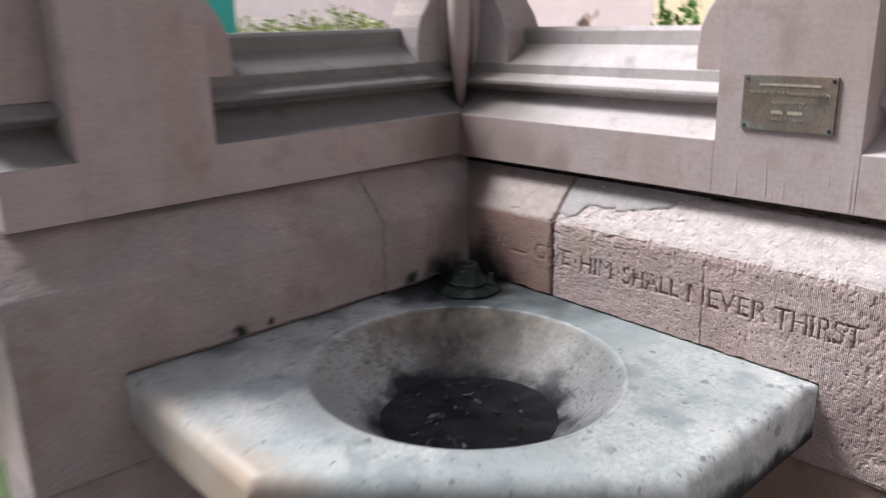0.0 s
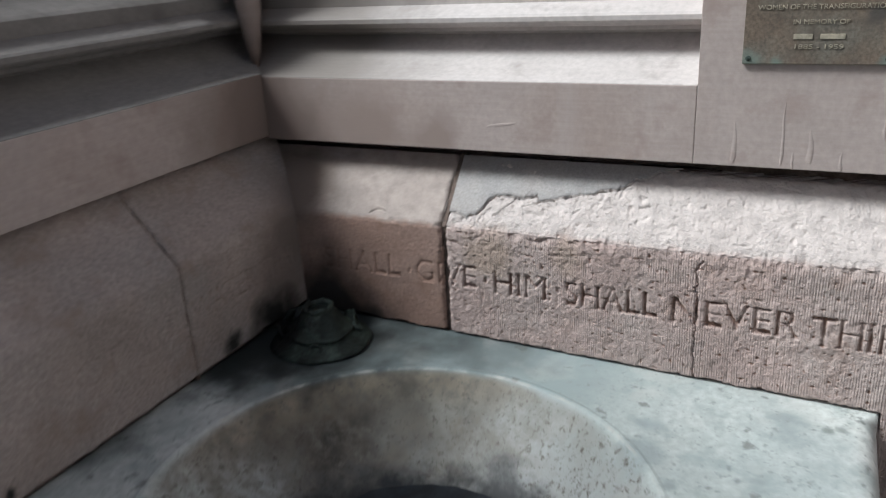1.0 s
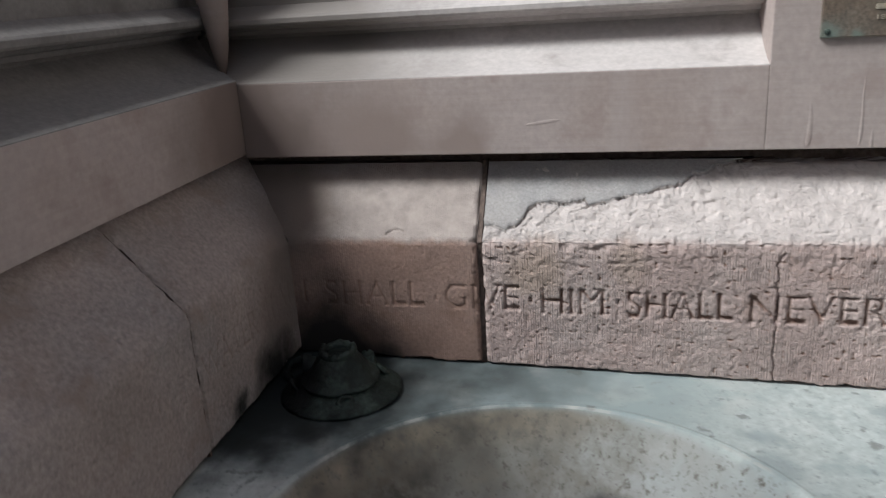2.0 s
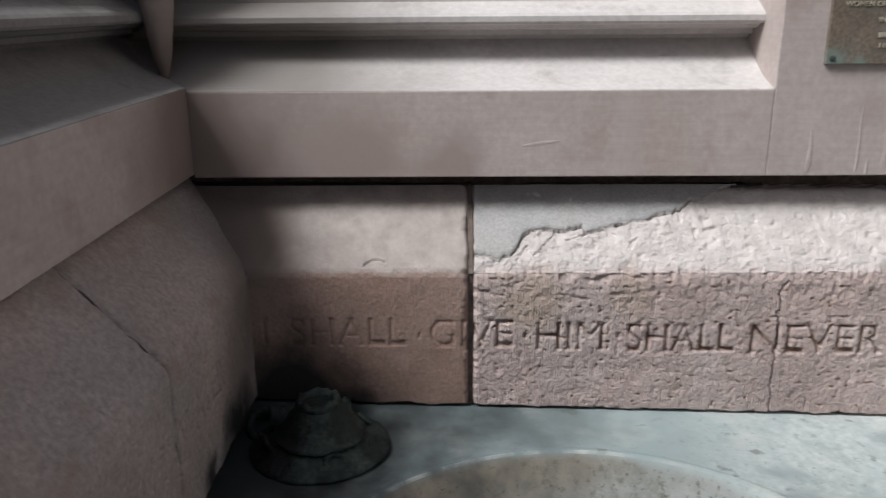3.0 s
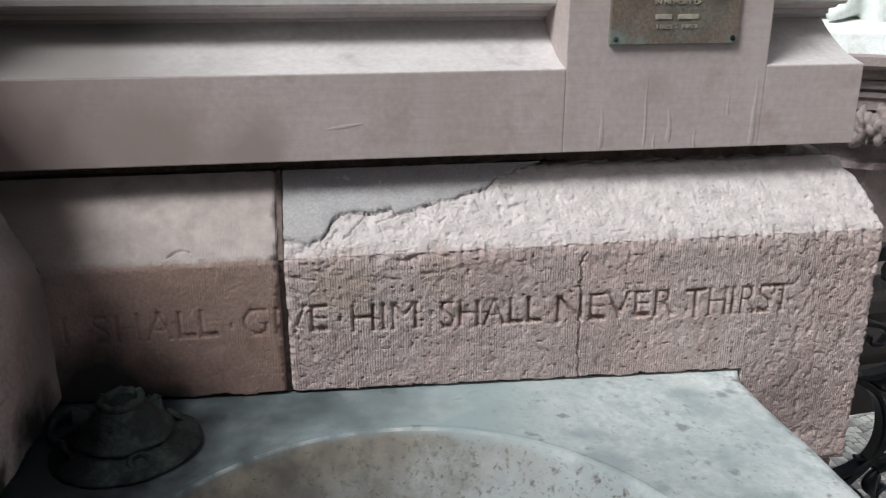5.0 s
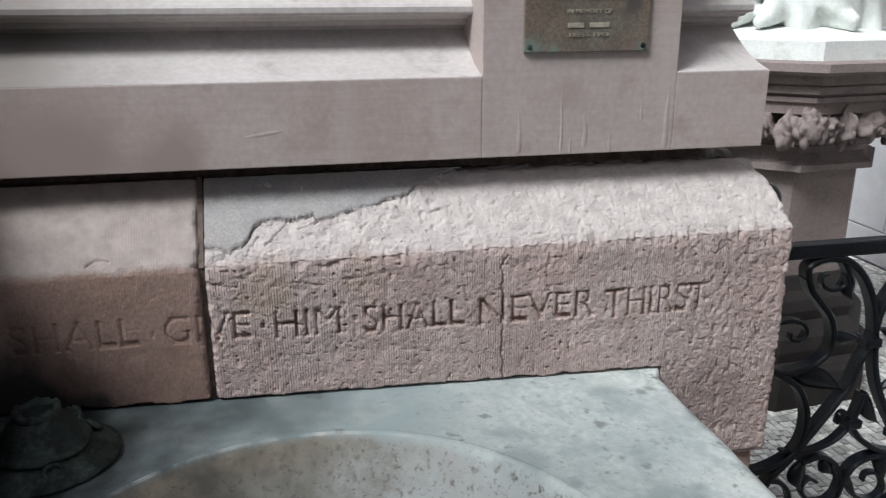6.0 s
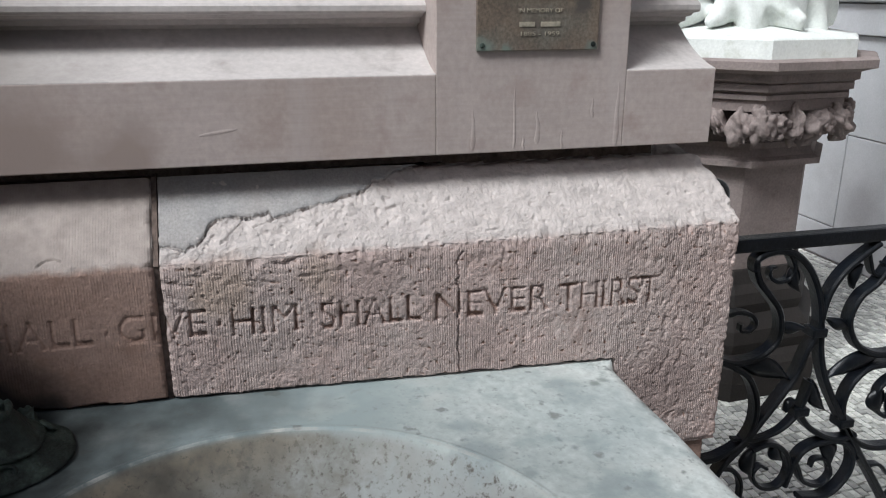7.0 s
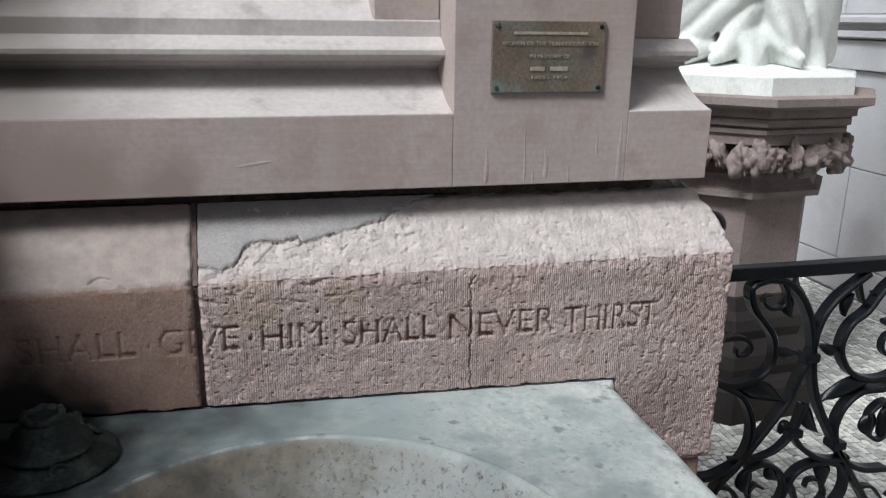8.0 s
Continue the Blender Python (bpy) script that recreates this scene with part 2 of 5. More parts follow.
    col = over(tan, col, (0.27, 0.222, 0.160))

    def mottle(scale, lo, hi, mask, a, colour):
        t = n.new("ShaderNodeTexNoise")
        t.inputs["Scale"].default_value = scale
        t.inputs["Detail"].default_value = 7
        t.inputs["Roughness"].default_value = 0.65
        l.new(ge.outputs["Position"], t.inputs["Vector"])
        return over(times(mask, ramp(t.outputs["Fac"], lo, hi)), a, colour)

    def blot(place, r, strength, a, colour, mask=None):
        # a stain with a soft ragged outline round one place
        away = n.new("ShaderNodeVectorMath")
        away.operation = "DISTANCE"
        away.inputs[1].default_value = place
        l.new(ge.outputs["Position"], away.inputs[0])
        rough_edge = n.new("ShaderNodeMath")
        rough_edge.operation = "MULTIPLY_ADD"
        rough_edge.inputs[1].default_value = r * 1.1
        l.new(fine_wob.outputs["Fac"], rough_edge.inputs[0])
        l.new(away.outputs["Value"], rough_edge.inputs[2])
        fall = n.new("ShaderNodeMapRange")
        fall.interpolation_type = "SMOOTHSTEP"
        fall.inputs["From Min"].default_value, fall.inputs["From Max"].default_value = r * 0.80, r * 1.65
        fall.inputs["To Min"].default_value, fall.inputs["To Max"].default_value = strength, 0.0
        l.new(rough_edge.outputs["Value"], fall.inputs["Value"])
        return over(times(mask, fall.outputs["Result"]) if mask else fall.outputs["Result"], a, colour)

    fine_wob = n.new("ShaderNodeTexNoise")
    fine_wob.inputs["Scale"].default_value = 16
    fine_wob.inputs["Detail"].default_value = 7
    l.new(ge.outputs["Position"], fine_wob.inputs["Vector"])
    col = mottle(9.0, 0.40, 0.70, inside, col, (0.28, 0.285, 0.265))
    col = mottle(20.0, 0.40, 0.78, times(inside, ramp(back, 0.05, 0.25)), col, (0.15, 0.14, 0.12))
    col = mottle(9.0, 0.45, 0.80, inside, col, (0.42, 0.43, 0.42))
    east_side = measure_along((0.97, 0.24, 0), -0.09, 0.18)
    col = mottle(5.0, 0.22, 0.62, times(inside, ramp(east_side, 0.10, 0.36)), col, (0.185, 0.18, 0.155))
    col = mottle(26.0, 0.50, 0.72, times(inside, ramp(back, 0.10, 0.30)), col, (0.17, 0.16, 0.14))
    col = mottle(70.0, 0.54, 0.68, inside, col, (0.11, 0.10, 0.085))
    for place, r, strength, colour in BLOTS:
        col = blot(place, r, strength, col, colour, inside)
    col = over(times(times(inside, ramp(measure_along((0, 0, 1), 0.02, -0.04), -0.065, -0.018)), ramp(back, 0.16, 0.42)), col, (0.265, 0.225, 0.170))
    col = mottle(17.0, 0.42, 0.74, times(inside, ramp(back, 0.05, 0.25)), col, (0.17, 0.152, 0.125))
    col = mottle(48.0, 0.46, 0.74, times(inside, ramp(back, 0.02, 0.24)), col, (0.165, 0.155, 0.132))
    col = mottle(110.0, 0.55, 0.70, inside, col, (0.11, 0.10, 0.085))
    # slab soot and slime at spout and wall, deepened by painted corner shade
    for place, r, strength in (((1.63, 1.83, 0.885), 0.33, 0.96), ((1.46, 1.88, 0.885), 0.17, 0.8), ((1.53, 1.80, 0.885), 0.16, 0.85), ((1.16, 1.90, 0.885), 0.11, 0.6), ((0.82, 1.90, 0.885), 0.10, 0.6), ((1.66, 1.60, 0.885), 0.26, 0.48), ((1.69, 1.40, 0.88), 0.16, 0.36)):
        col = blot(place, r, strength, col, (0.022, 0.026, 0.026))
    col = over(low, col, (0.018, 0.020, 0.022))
    # pale worn rim of the bowl
    near = n.new("ShaderNodeMath")
    near.operation = "COMPARE"
    near.inputs[1].default_value, near.inputs[2].default_value = 0.387, 0.0026
    l.new(dist.outputs["Value"], near.inputs[0])
    col = over(times(near.outputs["Value"], ramp(wob.outputs["Fac"], 0.44, 0.66)), col, (0.43, 0.42, 0.385))
    # yellowed outer arris on the shaded side
    yellow = ramp(measure_along((-0.70, -0.10, 0), -0.06, 0.12), 0.36, 0.46)
    col = over(yellow, col, (0.40, 0.325, 0.25))
    l.new(col, b.inputs["Base Color"])
    return m


MARBLE = marble_material()
BRONZE = material("verdigris_bronze", (0.016, 0.024, 0.021), 0.5, 0.3, var=0.4, scale=22, bump=1.0, fine=110, tint=(0.085, 0.115, 0.097), dirt=(0.008, 0.010, 0.009), spots=(((1.56, 1.82, 0.92, 0.10), (0.006, 0.007, 0.007)),))
PLAQUE = material("bronze_plaque", (0.185, 0.145, 0.112), 0.5, 0.25, var=0.28, scale=11, bump=0.25, fine=200, tint=(0.20, 0.195, 0.168), dirt=(0.13, 0.11, 0.09), spots=(((1.771, 0.974, 1.433, 0.016), (0.21, 0.255, 0.22)), ((1.771, 0.935, 1.430, 0.009), (0.20, 0.235, 0.20)), ((1.771, 0.782, 1.432, 0.011), (0.19, 0.215, 0.19)), ((1.771, 0.80, 1.50, 0.016), (0.10, 0.09, 0.08))))
BRASS = material("worn_brass_letter", (0.47, 0.42, 0.33), 0.45, 0.4, var=0.25, scale=40, bump=0.1)
IRON = material("black_iron", (0.004, 0.005, 0.007), 0.33, 0.0, var=0.4, scale=25, bump=0.3, fine=110, spec=0.24, tint=(0.007, 0.009, 0.012))
SHADESTONE = material("shade_darkened_stone", (0.026, 0.022, 0.020), 0.8, var=0.2, scale=8, bump=0.3)
WHITE = material("white_stone", (0.70, 0.72, 0.69), 0.65, var=0.08, scale=8, bump=0.2, dirt=(0.52, 0.54, 0.48))
PEDESTAL = material("pedestal_brownstone", (0.255, 0.21, 0.196), 0.85, var=0.14, scale=8, bump=0.3, dirt=(0.17, 0.13, 0.118))
GAPSTONE = material("gap_shade_stone", (0.10, 0.083, 0.077), 0.85, var=0.2, scale=8, bump=0.3)
ASHLAR = material("pale_ashlar", (0.47, 0.475, 0.49), 0.85, var=0.07, scale=3, bump=0.2, tint=(0.37, 0.365, 0.375))
CHURCH = material("church_brownstone", (0.41, 0.38, 0.37), 0.9, var=0.14, scale=2, bump=0.4, fine=60)
TESSERA = material("mosaic_stone", (0.62, 0.62, 0.585), 0.6, var=0.2, scale=14, bump=0.2, tint=(0.72, 0.72, 0.68), vary=0.42)
GROUT = material("mosaic_grout", (0.15, 0.147, 0.14), 0.95, var=0.2, scale=12, bump=0.3)
WATER = material("dirty_water", (0.010, 0.013, 0.017), 0.3, var=0.4, scale=14, bump=0.3, fine=40, spec=0.3, tint=(0.030, 0.036, 0.043), dirt=(0.006, 0.007, 0.008))
DEBRIS = material("wet_leaf_scraps", (0.045, 0.052, 0.052), 0.45, var=0.4, scale=30, bump=0.3)
SCRAP_PALE = material("pale_leaf_scrap", (0.15, 0.16, 0.15), 0.5, var=0.4, scale=30, bump=0.3)
GRASS = material("lawn", (0.07, 0.10, 0.04), 0.95, var=0.3, scale=3, bump=0.5, fine=60)
LEAF = material("leaf", (0.19, 0.33, 0.08), 0.7, var=0.3, scale=8, bump=0.2)
TEAL = material("teal_paint", (0.06, 0.50, 0.46), 0.5, var=0.06, scale=4)
BRICKWALL = material("far_pink_wall", (0.46, 0.33, 0.30), 0.9, var=0.15, scale=3, bump=0.3)
OCHRE = material("far_ochre_wall", (0.62, 0.50, 0.30), 0.9, var=0.08, scale=3, bump=0.2)
# the far walls glow, in place of bright daylight on them
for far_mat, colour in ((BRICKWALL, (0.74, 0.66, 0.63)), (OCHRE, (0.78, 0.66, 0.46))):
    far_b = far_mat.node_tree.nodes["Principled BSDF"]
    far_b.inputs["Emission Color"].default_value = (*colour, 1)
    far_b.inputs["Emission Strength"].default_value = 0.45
TIMBER = material("dark_timber", (0.12, 0.08, 0.055), 0.7, var=0.2, scale=5, bump=0.3)

# ---- helpers ----
C0 = (1.778, 1.921)     # the inner corner of the smooth band course
FLOOR = 0.08


def east(d, s, z):
    return Vector((C0[0] + d, C0[1] - s, z))


def north(d, s, z):
    return Vector((C0[0] - s, C0[1] + d, z + 0.006))


SET_BACK = 0.031        # the north wall's upper courses stand further back over their plinth


def north_up(d, s, z):
    return north(d + SET_BACK, s, z)


def link(name, bm, mat, parent=None, label="", smooth=False):
    me = bpy.data.meshes.new(name)
    bm.to_mesh(me)
    bm.free()
    me.materials.append(mat)
    if smooth:
        me.polygons.foreach_set("use_smooth", [True] * len(me.polygons))
    ob = new(name, me)
    if parent:
        ob.parent = parent
    if label:
        ob["label"] = label
    return ob


def part(name, bm, mat, parent, label="", smooth=False):
    return link(name, bm, mat, parent, label, smooth)


def thing(name, at, label, category, group="", kind=""):
    e = new(name)
    e.location = at
    e.empty_display_size = 0.1
    bpy.context.view_layer.update()
    return tagged(e, label, category, group, kind)


def keep(ob, parent):
    """Parents ob, built in world space, under parent."""
    ob.parent = parent
    ob.matrix_parent_inverse = Matrix.Translation(parent.location).inverted()
    return ob


def soften(bm, width, segments=2, angle=40):
    es = [e for e in bm.edges if len(e.link_faces) == 2 and e.calc_face_angle(0) > radians(angle)]
    bmesh.ops.bevel(bm, geom=es, offset=width, segments=segments, affect="EDGES", profile=0.6)
    return bm


def solid(points_a, points_b):
    """A closed prism between two like loops of points."""
    bm = bmesh.new()
    a, b = [bm.verts.new(p) for p in points_a], [bm.verts.new(p) for p in points_b]
    n = len(a)
    for i in range(n):
        bm.faces.new((a[i], a[(i + 1) % n], b[(i + 1) % n], b[i]))
    bm.faces.new(a[::-1])
    bm.faces.new(b)
    bmesh.ops.recalc_face_normals(bm, faces=bm.faces)
    return bm


def course(W, profile, s0, s1, bevel=0.003):
    """A moulded course along a wall: profile of (depth, height), from s0 (None: mitred into the corner) to s1."""
    meet = SET_BACK if W is east else 0.0
    a = [W(d, -d - meet if s0 is None else s0, z) for d, z in profile]
    b = [W(d, s1, z) for d, z in profile]
    bm = solid(a, b)
    if bevel:
        soften(bm, bevel)
    return bm


def box(x0, x1, y0, y1, z0, z1, bevel=0.004):
    bm = solid([Vector(p) for p in ((x0, y0, z0), (x1, y0, z0), (x1, y1, z0), (x0, y1, z0))],
               [Vector(p) for p in ((x0, y0, z1), (x1, y0, z1), (x1, y1, z1), (x0, y1, z1))])
    if bevel:
        soften(bm, bevel)
    return bm


def wbox(W, d0, d1, s0, s1, z0, z1, bevel=0.004):
    a, b = W(d0, s0, z0), W(d1, s1, z1)
    lo, hi = [min(p) for p in zip(a, b)], [max(p) for p in zip(a, b)]
    return box(lo[0], hi[0], lo[1], hi[1], lo[2], hi[2], bevel)


def lathe(profile, n=32, closed=True, turn=0.0):
    """A body of revolution from (radius, height)."""
    bm = bmesh.new()
    rings = []
    for r, z in profile:
        rings.append([bm.verts.new((r * math.cos(turn + 2 * math.pi * i / n), r * math.sin(turn + 2 * math.pi * i / n), z)) for i in range(n)])
    for p, q in zip(rings, rings[1:]):
        for i in range(n):
            bm.faces.new((p[i], p[(i + 1) % n], q[(i + 1) % n], q[i]))
    if closed:
        bm.faces.new(rings[0][::-1])
        bm.faces.new(rings[-1])
    return bm


def bar(path, w, t, normal, taper=None):
    """A flat bar swept along a path: w wide along normal, t thick across it."""
    bm = bmesh.new()
    nv = Vector(normal).normalized()
    last = None
    m = len(path)
    for i, p in enumerate(path):
        tan = (path[min(i + 1, m - 1)] - path[max(i - 1, 0)]).normalized()
        side = tan.cross(nv).normalized()
        k = taper(i / (m - 1)) if taper else 1.0
        c = t * 0.28
        prof = [(-w / 2, -t / 2 + c), (-w / 2 + c, -t / 2), (w / 2 - c, -t / 2), (w / 2, -t / 2 + c), (w / 2, t / 2 - c), (w / 2 - c, t / 2), (-w / 2 + c, t / 2), (-w / 2, t / 2 - c)]
        ring = [bm.verts.new(p + nv * (a * k) + side * (b * k)) for a, b in prof]
        if last:
            for j in range(8):
                bm.faces.new((last[j], last[(j + 1) % 8], ring[(j + 1) % 8], ring[j]))
        else:
            bm.faces.new(ring[::-1])
        last = ring
    bm.faces.new(last)
    bmesh.ops.recalc_face_normals(bm, faces=bm.faces)
    return bm


def spline(pts, per=10):
    """A smooth path through a few points."""
    pts = [Vector(p) for p in pts]
    ext = [2 * pts[0] - pts[1]] + pts + [2 * pts[-1] - pts[-2]]
    out = []
    for i in range(1, len(ext) - 2):
        a, b, c, d = ext[i - 1:i + 3]
        for k in range(per):
            t = k / per
            out.append(0.5 * (2 * b + (c - a) * t + (2 * a - 5 * b + 4 * c - d) * t * t + (3 * b - a - 3 * c + d) * t ** 3))
    out.append(pts[-1])
    return out


def fbm(x, y, z, octaves=4):
    return noise.fractal(Vector((x, y, z)), 0.9, 2.0, octaves)


# ---- the inscription, as a field of cut depth over (s, z) ----


def lettering(words, size_s, size_z, z_low, cell):
    """A grid over the stone's face, 1 inside the strokes: words are (text, s0, s1, base height, cap height)."""
    ns, nz = int(size_s / cell) + 1, int(size_z / cell) + 1
    field = np.zeros((ns, nz))
    for text, s0, s1, zb, cap in words:
        cu = bpy.data.curves.new("letters", "FONT")
        cu.body = text
        cu.offset = -0.018
        ob = new("letters", cu)
        dg = bpy.context.evaluated_depsgraph_get()
        me = ob.evaluated_get(dg).to_mesh()
        v = np.array([tuple(p.co)[:2] for p in me.vertices])
        me.calc_loop_triangles()
        tris = np.array([tuple(t.vertices) for t in me.loop_triangles])
        bpy.data.objects.remove(ob)
        bpy.data.curves.remove(cu)
        lo, hi = v.min(0), v.max(0)
        u = (v - lo) / (hi - lo)
        ps, pz = s0 + u[:, 0] * (s1 - s0), zb + u[:, 1] * cap
        gi, gj = ps / cell, (pz - z_low) / cell
        for a, b, c in tris:
            x, y = gi[[a, b, c]], gj[[a, b, c]]
            den = (y[1] - y[2]) * (x[0] - x[2]) + (x[2] - x[1]) * (y[0] - y[2])
            if abs(den) < 1e-9:
                continue
            i0, i1 = max(0, int(x.min()) - 1), min(ns - 1, int(x.max()) + 2)
            j0, j1 = max(0, int(y.min()) - 1), min(nz - 1, int(y.max()) + 2)
            I, J = np.meshgrid(np.arange(i0, i1), np.arange(j0, j1), indexing="ij")
            wa = ((y[1] - y[2]) * (I - x[2]) + (x[2] - x[1]) * (J - y[2])) / den
            wb = ((y[2] - y[0]) * (I - x[2]) + (x[0] - x[2]) * (J - y[2])) / den
            inside = (wa >= -0.05) & (wb >= -0.05) & (wa + wb <= 1.05)
            field[i0:i1, j0:j1] = np.maximum(field[i0:i1, j0:j1], inside)
        # short serifs at the foot and head of the strokes
        for z_at in (zb, zb + cap):
            j0, j1 = int((z_at - z_low - 0.0028) / cell), int((z_at - z_low + 0.0028) / cell) + 1
            i0, i1 = max(3, int((s0 - 0.006) / cell)), min(ns - 4, int((s1 + 0.006) / cell))
            rowmax = field[:, max(j0, 0):j1].max(axis=1)
            wide = np.maximum.reduce([np.roll(rowmax, k) for k in (-1, 0, 1)])
            mid = (j0 + j1) // 2
            field[i0:i1, mid - 1:mid + 1] = np.maximum(field[i0:i1, mid - 1:mid + 1], wide[i0:i1, None])
    for _ in range(2):
        f = field.copy()
        f[1:-1, 1:-1] = (field[1:-1, 1:-1] * 2 + field[:-2, 1:-1] + field[2:, 1:-1] + field[1:-1, :-2] + field[1:-1, 2:]) / 6
        field = f

    def at(s, z):
        i, j = int(round(s / cell)), int(round((z - z_low) / cell))
        return field[i, j] if 0 <= i < ns and 0 <= j < nz else 0.0
    return at


# profile of the plinth stones: upright face, then the weathered slope above it
FACE_D, EDGE_Z, TOP_D, TOP_Z = -0.053, 1.115, 0.054, 1.231
SLOPE = math.hypot(TOP_D - FACE_D, TOP_Z - EDGE_Z)


def plinth_stone(W, s0, s1, z0, cell, height, flip, back=0.30, ends=(True, True), roundness=0.006, cuts=None, lift=0.0, broken=0.0):
    """A plinth stone as a relief grid over its face and slope. s0 None: mitred. height(s, v, z): relief outwards."""
    up = EDGE_Z - z0
    rise = (TOP_Z + lift - EDGE_Z) / (TOP_Z - EDGE_Z)
    top_d, top_z, slope = FACE_D + rise * (TOP_D - FACE_D), TOP_Z + lift, SLOPE * rise
    length = up + slope
    nv = max(8, int(length / cell))
    ns = max(8, int((s1 - (s0 or 0.0)) / cell))
    bm = bmesh.new()
    grid = []
    mark = bm.verts.layers.float.new("cut")
    n1, n2 = Vector((-1, 0)), Vector((-(TOP_Z - EDGE_Z), TOP_D - FACE_D)).normalized()
    for j in range(nv + 1):
        v = length * j / nv
        k = min(1, max(0, (v - up) / 0.016 + 0.5))
        nd = (n1 * (1 - k) + n2 * k).normalized()
        if v <= up:
            d, z = FACE_D, z0 + v
        else:
            f = (v - up) / slope
            d, z = FACE_D + f * (top_d - FACE_D), EDGE_Z + f * (top_z - EDGE_Z)
        # the free end is broken away towards its top
        gone = min(1, max(0, (v - up) / slope))
        end = s1 - broken * (0.25 * gone + 0.75 * gone ** 3) * (1 + 0.25 * noise.noise(Vector((v * 45, 1.0, 5.0))))
        row = []
        for i in range(ns + 1):
            a = -d if s0 is None else s0
            s = a + (end - a) * i / ns
            h = height(s, v - up, z)
            e = min(end - s if ends[1] else 1, s - a if ends[0] else 1, v)
            worn_r = roundness * max(0.6, 1 + 1.2 * noise.noise(Vector((z * 32, s1 * 7, 2.0))) + 0.7 * noise.noise(Vector((z * 110, s1 * 7, 6.0))))
            if e < worn_r:
                h -= worn_r * (1 - math.sqrt(max(0, 1 - (1 - e / worn_r) ** 2)))
            vert = bm.verts.new(W(d + nd.x * h, s, z + nd.y * h))
            if cuts and v < up:
                vert[mark] = cuts(s, z)
            row.append(vert)
        grid.append(row)
    for j in range(nv):
        for i in range(ns):
            q = (grid[j][i], grid[j][i + 1], grid[j + 1][i + 1], grid[j + 1][i])
            bm.faces.new(q if flip else q[::-1])
    # the stone's hidden body: bottom, back, top and the two ends
    rim = [grid[0], [r[-1] for r in grid], grid[-1][::-1], [r[0] for r in grid][::-1]]
    lo0, lo1 = bm.verts.new(W(back, -back if s0 is None else s0, z0)), bm.verts.new(W(back, s1, z0))
    hi0, hi1 = bm.verts.new(W(back, -back if s0 is None else s0, top_z)), bm.verts.new(W(back, s1, top_z))
    for loop in ([lo0, *grid[0], lo1], [lo1, *rim[1], hi1], [hi1, *rim[2], hi0], [hi0, *rim[3], lo0], [lo0, lo1, hi1, hi0]):
        f = bm.faces.new(loop if flip else loop[::-1])
        f.normal_update()
    return bm


def crack_v(s):
    """Height of the broken edge on the slope, above the arris, along s."""
    pts = ((0.40, 0.029), (0.428, 0.031), (0.4525, 0.022), (0.477, 0.037), (0.489, 0.065), (0.499, 0.072), (0.526, 0.077), (0.559, 0.074), (0.585, 0.081), (0.592, 0.070), (0.615, 0.075), (0.64, 0.083), (0.659, 0.088), (0.69, 0.092), (0.708, 0.103), (0.746, 0.110), (0.757, 0.122), (0.762, 0.130), (0.784, 0.132), (0.80, 0.146), (0.84, 0.157), (0.86, 0.20))
    for (a, u), (b, w) in zip(pts, pts[1:]):
        if a <= s <= b:
            return u + (w - u) * (s - a) / (b - a) + 0.0035 * noise.noise(Vector((s * 110, 0, 0))) + 0.0018 * noise.noise(Vector((s * 330, 4.0, 0)))
    return -1.0 if s < 0.40 else 1.0


words_east = [("I", 0.071, 0.078, 0.996, 0.041), ("SHALL", 0.114, 0.301, 0.994, 0.042), ("GIVE", 0.341, 0.472, 0.991, 0.042), ("HIM", 0.513, 0.618, 0.986, 0.043), ("SHALL", 0.658, 0.827, 0.982, 0.044), ("NEVER", 0.856, 1.064, 0.979, 0.045), ("THIRST", 1.086, 1.281, 0.973, 0.048)]
words_east += [("O", a, a + 0.0036, 1.007, 0.0036) for a in (0.324, 0.494, 0.640)]
cut_east = lettering(words_east, 1.45, 0.26, 0.87, 0.0016)
words_north = [("OF", 0.562, 0.655, 0.992, 0.042), ("THE", 0.418, 0.528, 0.992, 0.042), ("WATER", 0.21, 0.395, 0.992, 0.042), ("THAT", 0.065, 0.18, 0.992, 0.042)]
cut_north = lettering([(w, 1.45 - b, 1.45 - a, z, c) for w, a, b, z, c in words_north], 1.45, 0.26, 0.87, 0.0016)


def bed_joint(W, s, z):
    """The open bed joint where the marble meets the stones."""
    y = W(0, s, 0).y
    over = z - (0.858 + 0.0265 * (y - 0.72))
    width = 0.0048 + 0.004 * noise.noise(Vector((s * 22, 1.0, 2.0))) + 0.002 * noise.noise(Vector((s * 90, 4.0, 2.0)))
    return 0.023 if s < 1.204 and -0.03 < over < width else 0.0


